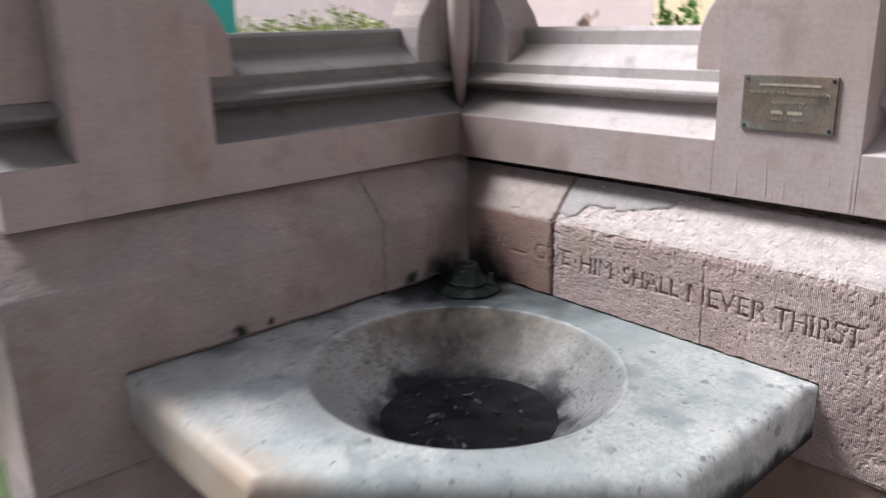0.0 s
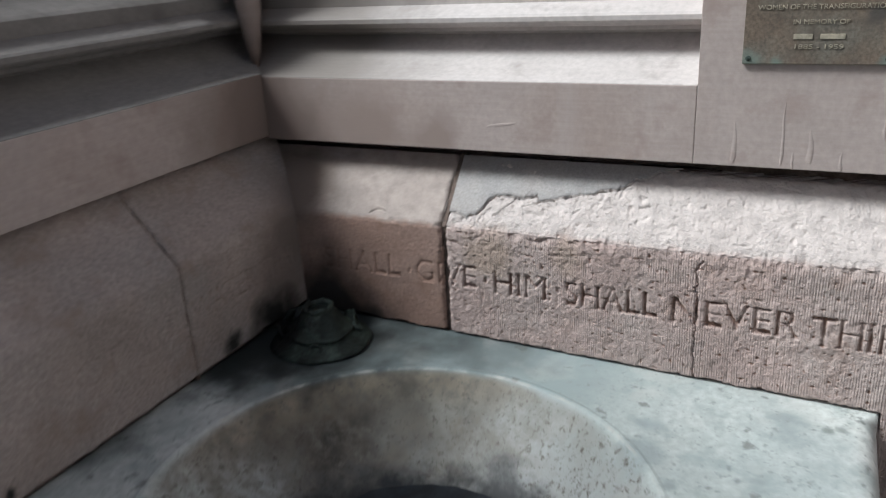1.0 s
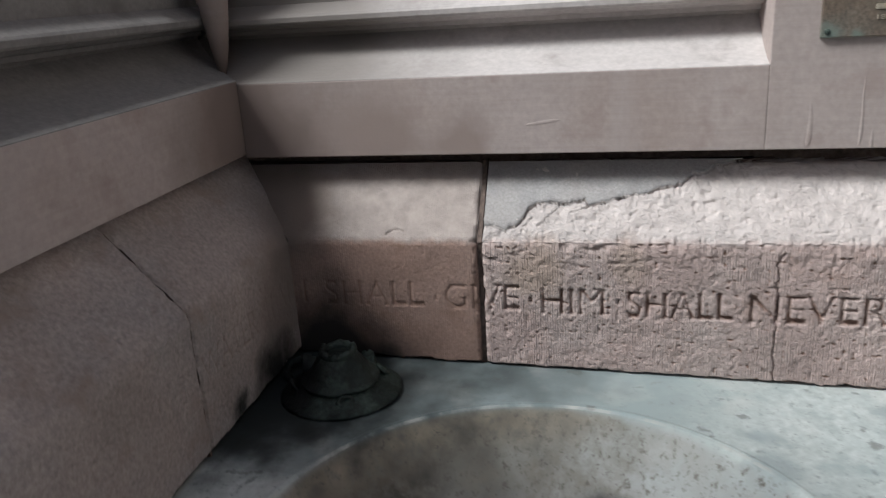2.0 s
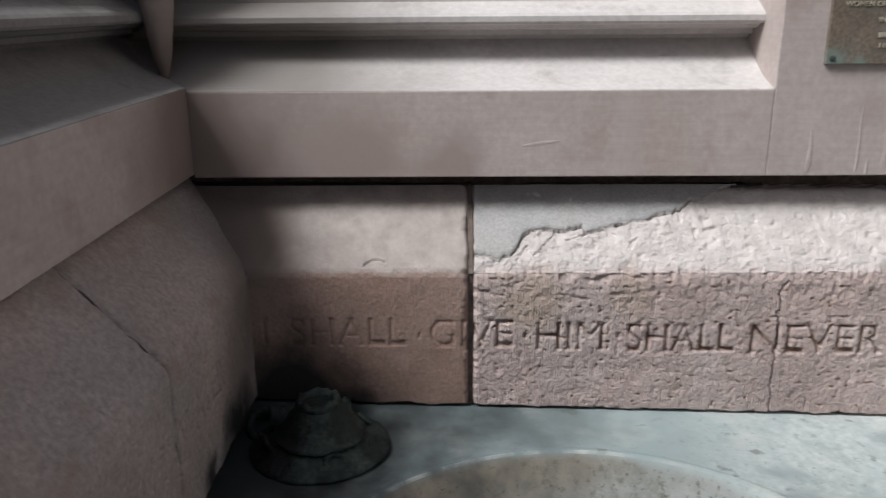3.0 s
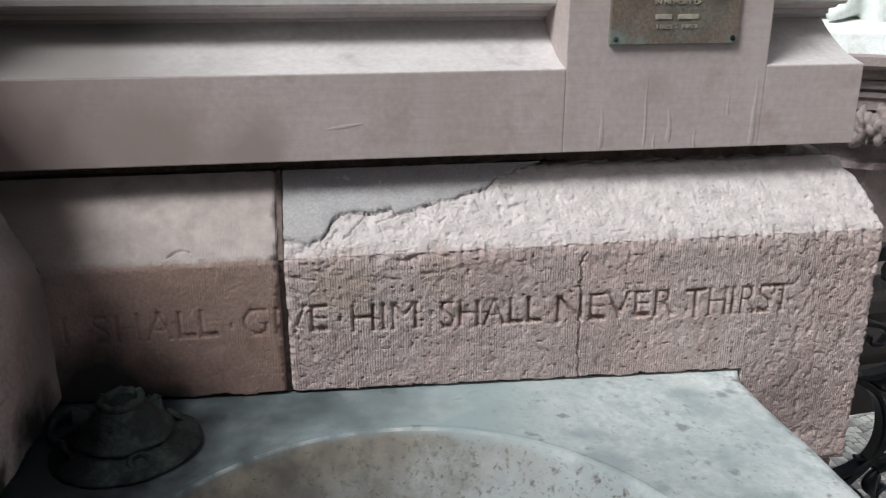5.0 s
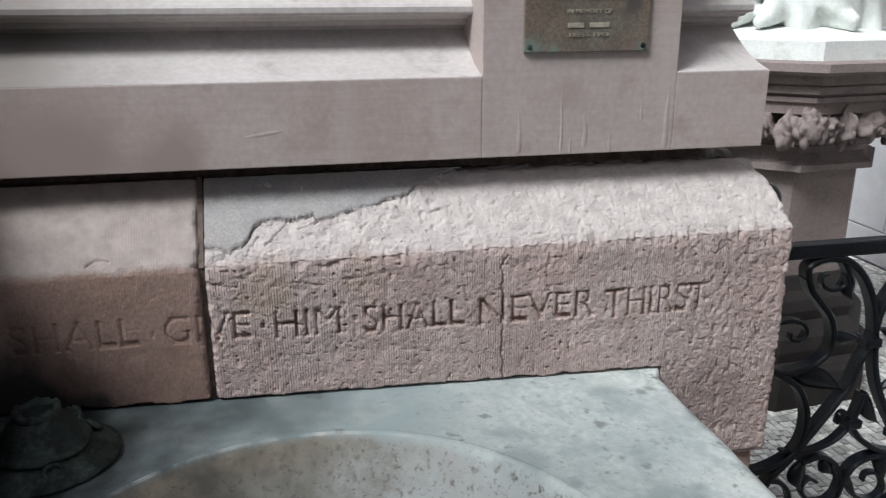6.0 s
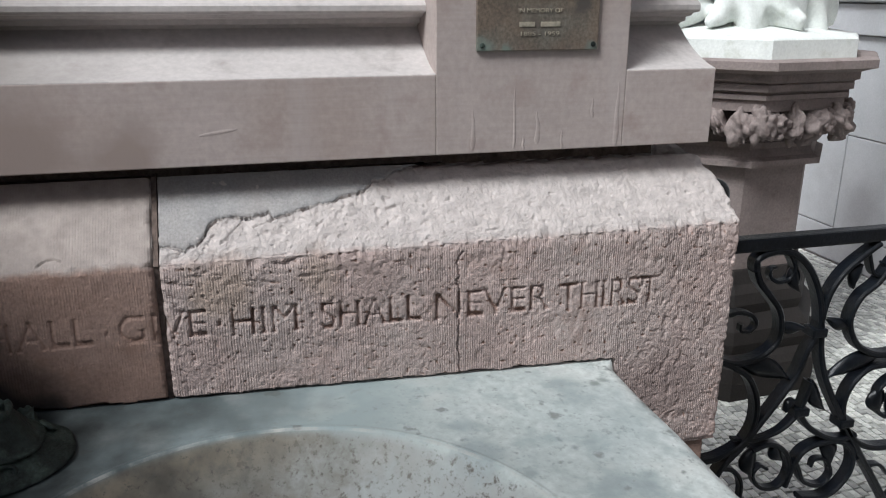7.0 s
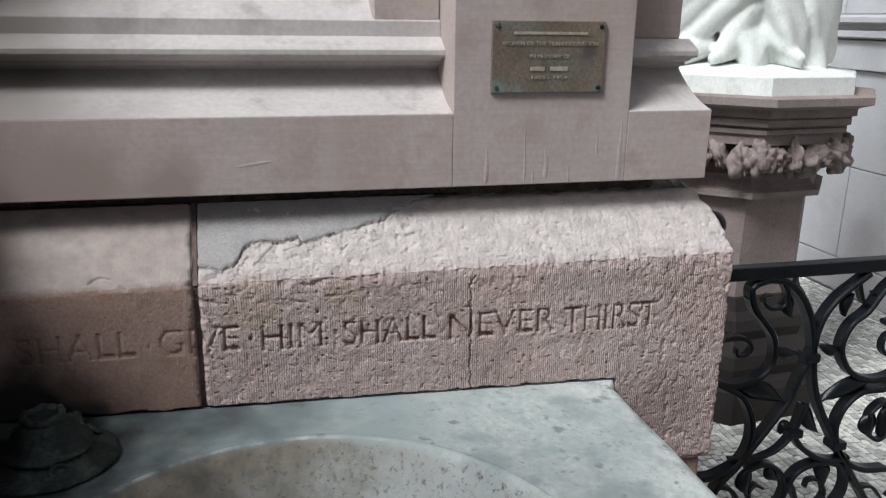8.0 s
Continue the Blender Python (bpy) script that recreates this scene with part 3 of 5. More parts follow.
def relief_big(s, v, z):
    """The worn, pitted, spalled stone with the clear inscription."""
    if v < -0.15:
        gap = bed_joint(east, s, z)
        if gap:
            return -gap
    h = 0.0014 * fbm(s * 22, z * 26, 1.0, 6)
    pit = noise.noise(Vector((s * 130, z * 150, 4.0)))
    h -= 0.0085 * min(1, max(0.75, 1.6 - s)) * max(0, pit - 0.36)
    # long pecked flakes of the lower face, thicker towards the free end
    flake = noise.noise(Vector((s * 75 + 3 * z, z * 48, 31.0))) + 0.6 * noise.noise(Vector((s * 150, z * 130, 33.0)))
    if v < 0:
        # spalled bedding below the arris beside the crack, picked and chipped further along
        left = min(1, max(0, (0.80 - s) / 0.16))
        w = min(1, max(0, 1 - (-v) / 0.085))
        c = noise.noise(Vector((s * 24, z * 80, 7.0))) + 0.6 * noise.noise(Vector((s * 75, z * 110, 9.0)))
        h -= left * w * 0.0075 * max(0, c - 0.05)
        chip = noise.noise(Vector((s * 58, z * 30, 41.0))) + 0.5 * noise.noise(Vector((s * 120, z * 70, 43.0)))
        h -= (1 - left) * w ** 1.5 * 0.0075 * max(0, chip - 0.02)
        h -= (0.0020 + 0.0022 * min(1, max(0, (s - 1.15) / 0.15))) * max(0, flake - 0.05)
        depth = cut_east(s, z)
        h -= 0.0070 * depth * min(1.15, max(0.35, 0.85 + 0.6 * noise.noise(Vector((s * 34, z * 44, 2.0)))))
        # broken edges round the letters
        if 0.965 < z < 1.04 and 0.64 < s < 1.10:
            h -= 0.0045 * max(0, noise.noise(Vector((s * 62, z * 62, 51.0))) - 0.12)
        split = 0.897 + 0.012 * noise.noise(Vector((z * 34, 3.0, 0))) + 0.004 * noise.noise(Vector((z * 160, 5.0, 0)))
        if abs(s - split) < 0.0017 and noise.noise(Vector((z * 24, 8.0, 0))) > -0.25:
            h -= 0.0045
    else:
        c = noise.noise(Vector((s * 34, v * 60, 11.0)))
        fade = min(1, max(0, 1.25 - s))
        h += 0.0022 * c * fade - 0.001 + 0.0008 * noise.noise(Vector((s * 85, v * 95, 19.0)))
        h -= 0.0055 * max(0, noise.noise(Vector((s * 62, v * 80, 23.0))) - 0.30)
        h -= 0.0014 * max(0, flake - 0.25)
        edge = v - crack_v(s)
        if edge < 0 and s < 0.90:
            # freshly broken, lumpy surface, dying out away from the crack
            near = math.exp(edge / 0.045) * min(1, (0.90 - s) / 0.08)
            lump = noise.noise(Vector((s * 48, v * 52, 13.0))) + 0.7 * abs(noise.noise(Vector((s * 110, v * 120, 14.0))))
            h += near * (0.0050 * lump - 0.0025)
            # the crack gapes in places and is hair-thin in others
            gape = max(0.0, 0.45 + 1.7 * noise.noise(Vector((s * 21, 3.0, 8.0))))
            gape += math.exp(-((s - 0.497) / 0.022) ** 2) + math.exp(-((s - 0.609) / 0.010) ** 2) + 0.8 * math.exp(-((s - 0.735) / 0.03) ** 2)
            if edge > -0.0010 - 0.0019 * min(1, gape):
                h -= 0.010 * min(1, gape)
            # side cracks under the main one
            for a0, b0, v0, rise0 in ((0.478, 0.498, 0.022, 1.4), (0.505, 0.520, 0.028, 0.9), (0.522, 0.540, 0.045, 1.3), (0.558, 0.592, 0.056, 0.35), (0.78, 0.80, 0.075, 0.2), (0.66, 0.675, 0.052, 0.6)):
                if a0 < s < b0 and abs(v - v0 - rise0 * (s - a0) - 0.004 * noise.noise(Vector((s * 200, 2.0, 1.0)))) < 0.0015:
                    h -= 0.0045
    a = abs(v)
    if a < 0.02:
        h -= (1 - a / 0.02) * (0.0025 + 0.008 * max(0, noise.noise(Vector((s * 44, 0, 17.0))) + 0.5 * noise.noise(Vector((s * 120, 0, 18.0)))))
    # the ragged upper lip under the band
    if v > SLOPE - 0.016:
        lip = (v - SLOPE + 0.016) / 0.016
        h -= lip * lip * (0.004 + 0.010 * max(0, noise.noise(Vector((s * 30, 5.0, 61.0))) + 0.2) + (0.006 if s > 0.86 else 0.0))
    return h


def relief_corner(s, v, z):
    if v < -0.15:
        gap = bed_joint(east, s, z)
        if gap:
            return -gap
    h = 0.0008 * fbm(s * 30, z * 30, 2.0, 4)
    pit = noise.noise(Vector((s * 120, z * 140, 24.0)))
    h -= 0.002 * max(0, pit - 0.45)
    if v < 0:
        h -= 0.0020 * cut_east(s, z)
    if 0.236 < s < 0.272 and abs(v - 0.012 - 0.010 * math.sin((s - 0.236) * 75)) < 0.0016:
        h -= 0.0035
    if abs(v) < 0.008:
        h -= (1 - abs(v) / 0.008) * (0.0018 + 0.003 * max(0, noise.noise(Vector((s * 60, 0, 27.0)))))
    return h


def relief_north(s, v, z):
    if v < -0.15:
        gap = bed_joint(north, s, z)
        if gap:
            return -gap
    h = 0.0022 * fbm(s * 14, z * 18, 5.0, 6)
    pit = noise.noise(Vector((s * 110, z * 120, 34.0)))
    h -= 0.006 * max(0, pit - 0.40)
    if v < 0:
        h -= (0.0022 if s < 0.40 else 0.0012) * cut_north(1.45 - s, z - 0.006)
    else:
        # the bed joint gapes under the pier
        k = math.exp(-((s - 0.98) / 0.12) ** 2)
        if v > 0.160:
            h -= (v - 0.160) / 0.03 * (0.010 * k + 0.0015)
    if abs(v) < 0.014:
        h -= (1 - abs(v) / 0.014) * (0.004 + 0.002 * noise.noise(Vector((s * 30, 0, 37.0))))
    return h


# ---- the two screen walls ----
wall_e = thing("wall_east", east(0, 0.7, FLOOR), "brownstone screen wall with an inscribed plinth and open windows", "wall", kind="structure")
wall_n = thing("wall_north", north(0, 0.7, FLOOR), "shaded brownstone screen wall with a chamfered plinth", "wall", kind="structure")

POST0, POST1, BAND_END, STONE_END = 0.869, 1.212, 1.388, 1.443
BAND_Z0, BAND_Z1 = 1.256, 1.390
PIER_TOP = 2.30

for W, L, wall, flip in ((east, east, wall_e, False), (north_up, north, wall_n, True)):
    def put(name, bm, mat, label="", smooth=False):
        return keep(link(name, bm, mat, None, label, smooth), wall)

    # lower courses behind and below the basin
    for a, b, z0, z1 in ((-0.06, 0.62, 0.40, 0.648), (0.626, 1.425, 0.40, 0.648), (-0.06, 0.36, FLOOR - 0.05, 0.394), (0.366, 1.03, FLOOR - 0.05, 0.394), (1.036, 1.425, FLOOR - 0.05, 0.394)):
        put("stone_block", wbox(L, -0.040, 0.30, max(a, 0.045) if a < 0 else a, b, z0, z1, 0.008), GREYED if flip else CORNER)
    put("wall_core", wbox(L, -0.028, 0.29, 0.035, 1.415, FLOOR - 0.05, 1.10, 0), JOINT)
    put("shadow_gap", wbox(W, 0.085, 0.29, -0.09, 1.32, 1.2, 1.2585, 0), EARTHY)
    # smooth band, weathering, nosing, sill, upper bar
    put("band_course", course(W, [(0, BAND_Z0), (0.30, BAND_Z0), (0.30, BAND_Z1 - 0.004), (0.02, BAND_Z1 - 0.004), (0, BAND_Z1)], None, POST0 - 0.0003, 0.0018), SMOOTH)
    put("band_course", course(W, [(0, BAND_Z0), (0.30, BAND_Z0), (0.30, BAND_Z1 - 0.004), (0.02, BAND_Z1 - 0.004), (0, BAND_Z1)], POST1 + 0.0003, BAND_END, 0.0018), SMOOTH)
    weather = [(0.001, 1.380)] + [(0.001 + 0.139 * f / 12, BAND_Z1 + 0.001 + 0.070 * (0.35 * f / 12 + 0.65 * (f / 12) ** 2)) for f in range(13)] + [(0.134, 1.466), (0.118, 1.468), (0.118, 1.476), (0.098, 1.479), (0.092, 1.484), (0.072, 1.486), (0.069, 1.490), (0.069, 1.4985), (0.074, 1.503), (0.108, 1.521), (0.118, 1.521), (0.30, 1.521), (0.30, 1.380)]
    for a, b in ((None, POST0), (POST1, BAND_END)):
        put("weathered_sill", course(W, weather, a, b, 0.0012), DARK_LEDGE if flip else LEDGE, "dark grey weathered sill with a moulded nosing" if flip else "pale weathered sill with a moulded nosing")
    put("upper_sill", course(W, [(0.110, 1.51), (0.110, 1.549), (0.118, 1.556), (0.20, 1.612), (0.30, 1.612), (0.30, 1.51)], None, POST0, 0.002), DARK_LEDGE if flip else LEDGE)
    put("window_bar", course(W, [(0.195, 1.60), (0.195, 1.648), (0.205, 1.660), (0.27, 1.660), (0.28, 1.60)], None, POST0, 0.004), DARK_LEDGE if flip else LEDGE)
    # pier between the bays and its jambs, with the cusped foot of the tracery
    put("pier", wbox(W, 0, 0.30, POST0, POST1, BAND_Z0, PIER_TOP, 0.0018), SMOOTH)
    for side in (0, 1):
        sa, sg = (POST0, -1) if side == 0 else (0.0, 1)
        prof = [(0.0, 1.515), (0.128, 1.515), (0.128, 1.60), (0.122, 1.66), (0.105, 1.70), (0.075, 1.74), (0.05, 1.79), (0.04, 1.86), (0.04, PIER_TOP), (0.0, PIER_TOP)]
        if side == 1:
            prof = [(a - (0.05 if a else 0.11), z) for a, z in prof]
        bm = solid([W(0.112, sa + sg * a, z) for a, z in prof], [W(0.27, sa + sg * a, z) for a, z in prof])
        put("jamb", soften(bm, 0.004, 1, 50), SMOOTH if side == 0 else GREYED)
    # the far bay's dark jamb past the pier
    put("jamb", wbox(W, 0.112, 0.27, POST1, BAND_END - 0.02, 1.521, PIER_TOP, 0.004), SMOOTH)

# corner colonnettes above the band
for dx, dy, r, z0, parent in ((0.125, 0.052, 0.042, 1.50, wall_e), (0.052, 0.125, 0.042, 1.50, wall_n), (0.048, 0.048, 0.036, 1.395, wall_e)):
    bm = lathe([(r * 0.12, z0), (r * 0.42, z0 + 0.05), (r * 0.66, z0 + 0.11), (r * 0.88, z0 + 0.19), (r, z0 + 0.27), (r, PIER_TOP)], 24)
    bmesh.ops.translate(bm, verts=bm.verts, vec=(C0[0] + dx, C0[1] + SET_BACK + dy, 0))
    keep(link("corner_shaft", bm, SMOOTH, None, "", True), parent)
keep(link("corner_pier", box(C0[0] + 0.10, C0[0] + 0.30, C0[1] + SET_BACK + 0.10, C0[1] + SET_BACK + 0.30, 1.53, PIER_TOP), SMOOTH), wall_e)

# plinth stones
JS = 0.406
# the mark holds the letters and, as painted shade, the pits
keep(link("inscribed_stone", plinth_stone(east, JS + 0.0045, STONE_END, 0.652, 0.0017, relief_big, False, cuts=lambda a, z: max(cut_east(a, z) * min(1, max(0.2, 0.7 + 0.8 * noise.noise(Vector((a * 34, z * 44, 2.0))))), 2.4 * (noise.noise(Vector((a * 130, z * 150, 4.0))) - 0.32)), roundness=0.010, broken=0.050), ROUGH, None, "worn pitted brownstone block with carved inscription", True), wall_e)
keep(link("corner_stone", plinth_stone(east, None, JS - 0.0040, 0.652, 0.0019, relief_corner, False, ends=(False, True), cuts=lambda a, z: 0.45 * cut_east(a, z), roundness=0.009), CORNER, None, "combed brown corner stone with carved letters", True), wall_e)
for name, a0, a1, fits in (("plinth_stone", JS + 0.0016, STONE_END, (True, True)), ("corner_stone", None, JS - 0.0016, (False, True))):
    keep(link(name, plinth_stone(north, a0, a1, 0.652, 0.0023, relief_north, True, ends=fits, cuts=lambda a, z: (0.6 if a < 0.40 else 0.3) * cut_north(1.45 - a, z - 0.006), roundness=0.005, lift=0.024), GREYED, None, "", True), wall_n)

# lean earthy mortar far back in the upright joint
for W, wall, half, mat in ((east, wall_e, 0.0040, EARTHY), (north, wall_n, 0.0022, JOINT_BROWN)):
    a = [W(FACE_D + 0.006, JS - half, EDGE_Z - 0.004), W(TOP_D + 0.004, JS - half, TOP_Z), W(TOP_D + 0.03, JS - half, TOP_Z), W(FACE_D + 0.03, JS - half, EDGE_Z - 0.004)]
    b = [v + (W(0, JS + half, 0) - W(0, JS - half, 0)) for v in a]
    keep(link("joint_mortar", solid(a, b), mat), wall)
    keep(link("joint_mortar", wbox(W, FACE_D + (0.011 if wall is wall_e else 0.004), FACE_D + 0.03, JS - half, JS + half, 0.66, EDGE_Z - 0.005, 0), mat), wall)

# smooth grey mortar repair lying above the broken edge
bm = bmesh.new()
nd = Vector((-(TOP_Z - EDGE_Z), TOP_D - FACE_D)).normalized()
cols = 220
rows_ = []
for i in range(cols + 1):
    s = JS + 0.007 + (0.845 - JS - 0.007) * i / cols
    lo, hi = min(crack_v(s) + 0.001, SLOPE - 0.001), SLOPE
    col_ = []
    for j in range(15):
        v = lo if j == 0 else lo + 0.0012 + max(hi - lo - 0.0012, 0.0002) * (j - 1) / 13
        f = v / SLOPE
        h = -0.0022 if j == 0 else (0.0001 if j == 1 else 0.0006) + 0.0007 * noise.noise(Vector((s * 60, v * 60, 3)))
        col_.append(bm.verts.new(east(FACE_D + f * (TOP_D - FACE_D) + nd.x * h, s, EDGE_Z + f * (TOP_Z - EDGE_Z) + nd.y * h)))
    rows_.append(col_)
for p, q in zip(rows_, rows_[1:]):
    for j in range(14):
        bm.faces.new((p[j], p[j + 1], q[j + 1], q[j]))
bmesh.ops.recalc_face_normals(bm, faces=bm.faces)
keep(link("mortar_patch", bm, MORTAR, None, "smooth grey mortar repair", True), wall_e)

# ---- floor, ground and far setting ----
floor = tagged(link("floor", box(-6, 9, -1.79, 2.2, FLOOR - 0.2, FLOOR - 0.006, 0), GROUT), "grey stone mosaic floor of small setts", "floor", kind="structure")
ground = tagged(link("ground", box(-400, 400, -400, 400, -0.5, -0.12, 0), GRASS), "green lawn and ground outside", "ground", kind="structure")

# ---- basin ----
BC = Vector((1.211, 1.361))
OUT = [Vector(p) for p in ((1.735, 0.72), (1.735, 1.880), (0.57, 1.880), (0.57, 1.30), (1.165, 0.72))]


def rim_hit(a):
    d = Vector((math.cos(a), math.sin(a)))
    best = 9.0
    for p, q in zip(OUT, OUT[1:] + OUT[:1]):
        e = q - p
        den = d.x * e.y - d.y * e.x
        if abs(den) < 1e-9:
            continue
        w = p - BC
        t, u = (w.x * e.y - w.y * e.x) / den, (w.x * d.y - w.y * d.x) / den
        if t > 0 and -1e-6 <= u <= 1 + 1e-6:
            best = min(best, t)
    return best


def slab_z(y):
    return 0.858 + 0.0265 * (y - 0.72)


basin = thing("marble_basin", (1.15, 1.3, slab_z(1.3)), "grey-white marble corner basin slab with a dark stained bowl", "basin")
angles = sorted([2 * math.pi * i / 160 for i in range(160)] + [math.atan2((p - BC).y, (p - BC).x) % (2 * math.pi) for p in OUT])
rings = [(0.02, -0.215), (0.20, -0.205), (0.29, -0.17), (0.35, -0.135), ("o", 0.00, -0.135), ("o", 0.0, -0.036), ("o", -0.0025, -0.026), ("o", -0.009, -0.014), ("o", -0.019, -0.0055), ("o", -0.031, -0.0012), ("o", -0.040, 0.0), ("m", 0.5, 0.0), (0.398, 0.0), (0.392, 0.0012), (0.387, 0.0), (0.381, -0.006), (0.368, -0.020), (0.340, -0.050), (0.300, -0.085), (0.258, -0.116), (0.215, -0.142), (0.16, -0.160), (0.10, -0.176), (0.02, -0.178)]
bm = bmesh.new()
loops = []
for ring in rings:
    loop = []
    for a in angles:
        R = rim_hit(a)
        r, z = ring[-2:]
        hx, hy = BC.x + R * math.cos(a), BC.y + R * math.sin(a)
        if ring[0] == "o":
            let_in = hx > 1.7345 or hy > 1.8795
            chew = 1.12 + 0.35 * noise.noise(Vector((hx * 9, hy * 9, 3.0)))
            r = R + (0.0 if let_in else ring[1] * chew - 0.002 * max(0, noise.noise(Vector((hx * 40, hy * 40, 1.0)))))
            z = 0.0 if let_in and z > -0.1 else z
        elif ring[0] == "m":
            r = (R - 0.04 + 0.398) / 2
        x, y = BC.x + r * math.cos(a), BC.y + r * math.sin(a)
        loop.append(bm.verts.new((x, y, slab_z(y) + z)))
    loops.append(loop)
for p, q in zip(loops, loops[1:]):
    for i in range(len(p)):
        bm.faces.new((p[i], p[(i + 1) % len(p)], q[(i + 1) % len(p)], q[i]))
bm.faces.new(loops[-1])
bm.faces.new(loops[0][::-1])
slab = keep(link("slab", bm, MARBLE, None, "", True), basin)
slab.data.polygons.foreach_set("use_smooth", [p.area < 0.02 and abs(p.normal.z) < 0.995 and p.center.z < slab_z(p.center.y) + 0.0 and ((Vector((p.center.x, p.center.y)) - BC).length < 0.42 or 0.05 < p.normal.z < 0.985) for p in slab.data.polygons])
WZ = 0.738
bm = bmesh.new()
pool = [bm.verts.new((BC.x, BC.y, WZ))]
prev = None
for rr in (0.06, 0.12, 0.17, 0.205, 0.228):
    ring = []
    for i in range(72):
        a = 2 * math.pi * i / 72
        z = WZ + 0.004 * noise.noise(Vector((rr * math.cos(a) * 14, rr * math.sin(a) * 14, 2.0))) + 0.0025 * noise.noise(Vector((rr * math.cos(a) * 40, rr * math.sin(a) * 40, 6.0)))
        ring.append(bm.verts.new((BC.x + rr * math.cos(a), BC.y + rr * math.sin(a), z)))
    for i in range(72):
        if prev:
            bm.faces.new((prev[i], ring[i], ring[(i + 1) % 72], prev[(i + 1) % 72]))
        else:
            bm.faces.new((pool[0], ring[i], ring[(i + 1) % 72]))
    prev = ring
keep(link("water", bm, WATER, None, "black murky water and sludge", True), basin)


# scraps of leaf and bark lying in the sludge
rnd = random.Random(5)
for i in range(44):
    a, r = rnd.uniform(0, 6.283), 0.185 * math.sqrt(rnd.random())
    L, Wd = rnd.uniform(0.010, 0.034), rnd.uniform(0.005, 0.014)
    c, k = rnd.uniform(0, 6.28), rnd.uniform(0.002, 0.008)
    out = []
    for j in range(11):
        f = 2 * math.pi * j / 11
        w = rnd.uniform(0.55, 1.2)
        x, y = L / 2 * math.cos(f) * w, Wd / 2 * math.sin(f) * w
        out.append((x * math.cos(c) - y * math.sin(c), x * math.sin(c) + y * math.cos(c), k * math.cos(f) ** 2))
    bm = solid([Vector(o) + Vector((0, 0, 0.0014)) for o in out], [Vector(o) for o in out])
    bmesh.ops.translate(bm, verts=bm.verts, vec=(BC.x + r * math.cos(a), BC.y + r * math.sin(a), WZ + 0.0010))
    ob = link("leaf_scrap", bm, SCRAP_PALE if i % 6 == 0 else DEBRIS)
    tagged(ob, "wet pale leaf scrap lying in black sludge" if i % 6 == 0 else "dark sodden leaf scrap lying in black sludge", "leaf scrap", "scraps in the basin")

# the block that carries the slab
keep(link("support", box(1.22, 1.735, 1.32, 1.875, FLOOR, 0.66, 0.01), GREYED, None, "brownstone support block"), basin)

# ---- bronze spout in the corner ----
SP = Vector((1.594, 1.742, slab_z(1.742)))
spout = thing("fountain_spout", SP, "broken verdigris bronze spout with a flared base", "fountain spout")


def at_spout(name, bm, label="", smooth=True):
    bmesh.ops.scale(bm, verts=bm.verts, vec=(0.94, 0.94, 0.70))
    bmesh.ops.translate(bm, verts=bm.verts, vec=SP)
    return keep(link(name, bm, BRONZE, None, label, smooth), spout)


flange = lathe([(0.108, 0.0), (0.111, 0.004), (0.108, 0.009), (0.100, 0.013), (0.088, 0.019), (0.076, 0.027), (0.066, 0.033), (0.058, 0.036)], 64)
for v in flange.verts:
    k = 1 + 0.035 * noise.noise(v.co * 22) + 0.012 * noise.noise(v.co * 110)
    v.co.x *= k
    v.co.y *= k
    v.co.z += 0.002 * noise.noise(v.co * 60) * (v.co.z > 0.006)
at_spout("flange", flange, "dark flared foot")
# the bell: a lipped skirt drawn up into a neck
body = lathe([(0.062, 0.030), (0.071, 0.034), (0.0725, 0.039), (0.069, 0.043), (0.063, 0.046), (0.058, 0.055), (0.053, 0.066), (0.047, 0.078), (0.041, 0.089), (0.036, 0.098), (0.033, 0.103)], 56)
for v in body.verts:
    v.co += Vector((0.8, 0.8, 0.6)) * (0.0045 * noise.noise(v.co * 38) + 0.002 * noise.noise(v.co * 120))
at_spout("neck", body, "green verdigris bell")
# ragged pipe stump, open at the top
stump = bmesh.new()
prev = None
for rr, zz in ((0.034, 0.098), (0.035, 0.108), (0.032, 0.116), (0.025, 0.115), (0.0225, 0.104), (0.021, 0.072)):
    ring = []
    for i in range(36):
        a = 2 * math.pi * i / 36
        jag = 0.013 * noise.noise(Vector((math.cos(a) * 2.0, math.sin(a) * 2.0, 3))) + 0.004 * noise.noise(Vector((math.cos(a) * 7, math.sin(a) * 7, 5))) if zz > 0.105 else 0
        ring.append(stump.verts.new((rr * math.cos(a), rr * math.sin(a), zz + jag)))
    if prev:
        for i in range(36):
            stump.faces.new((prev[i], prev[(i + 1) % 36], ring[(i + 1) % 36], ring[i]))
    prev = ring
stump.faces.new(prev[::-1])
at_spout("pipe_stump", stump)
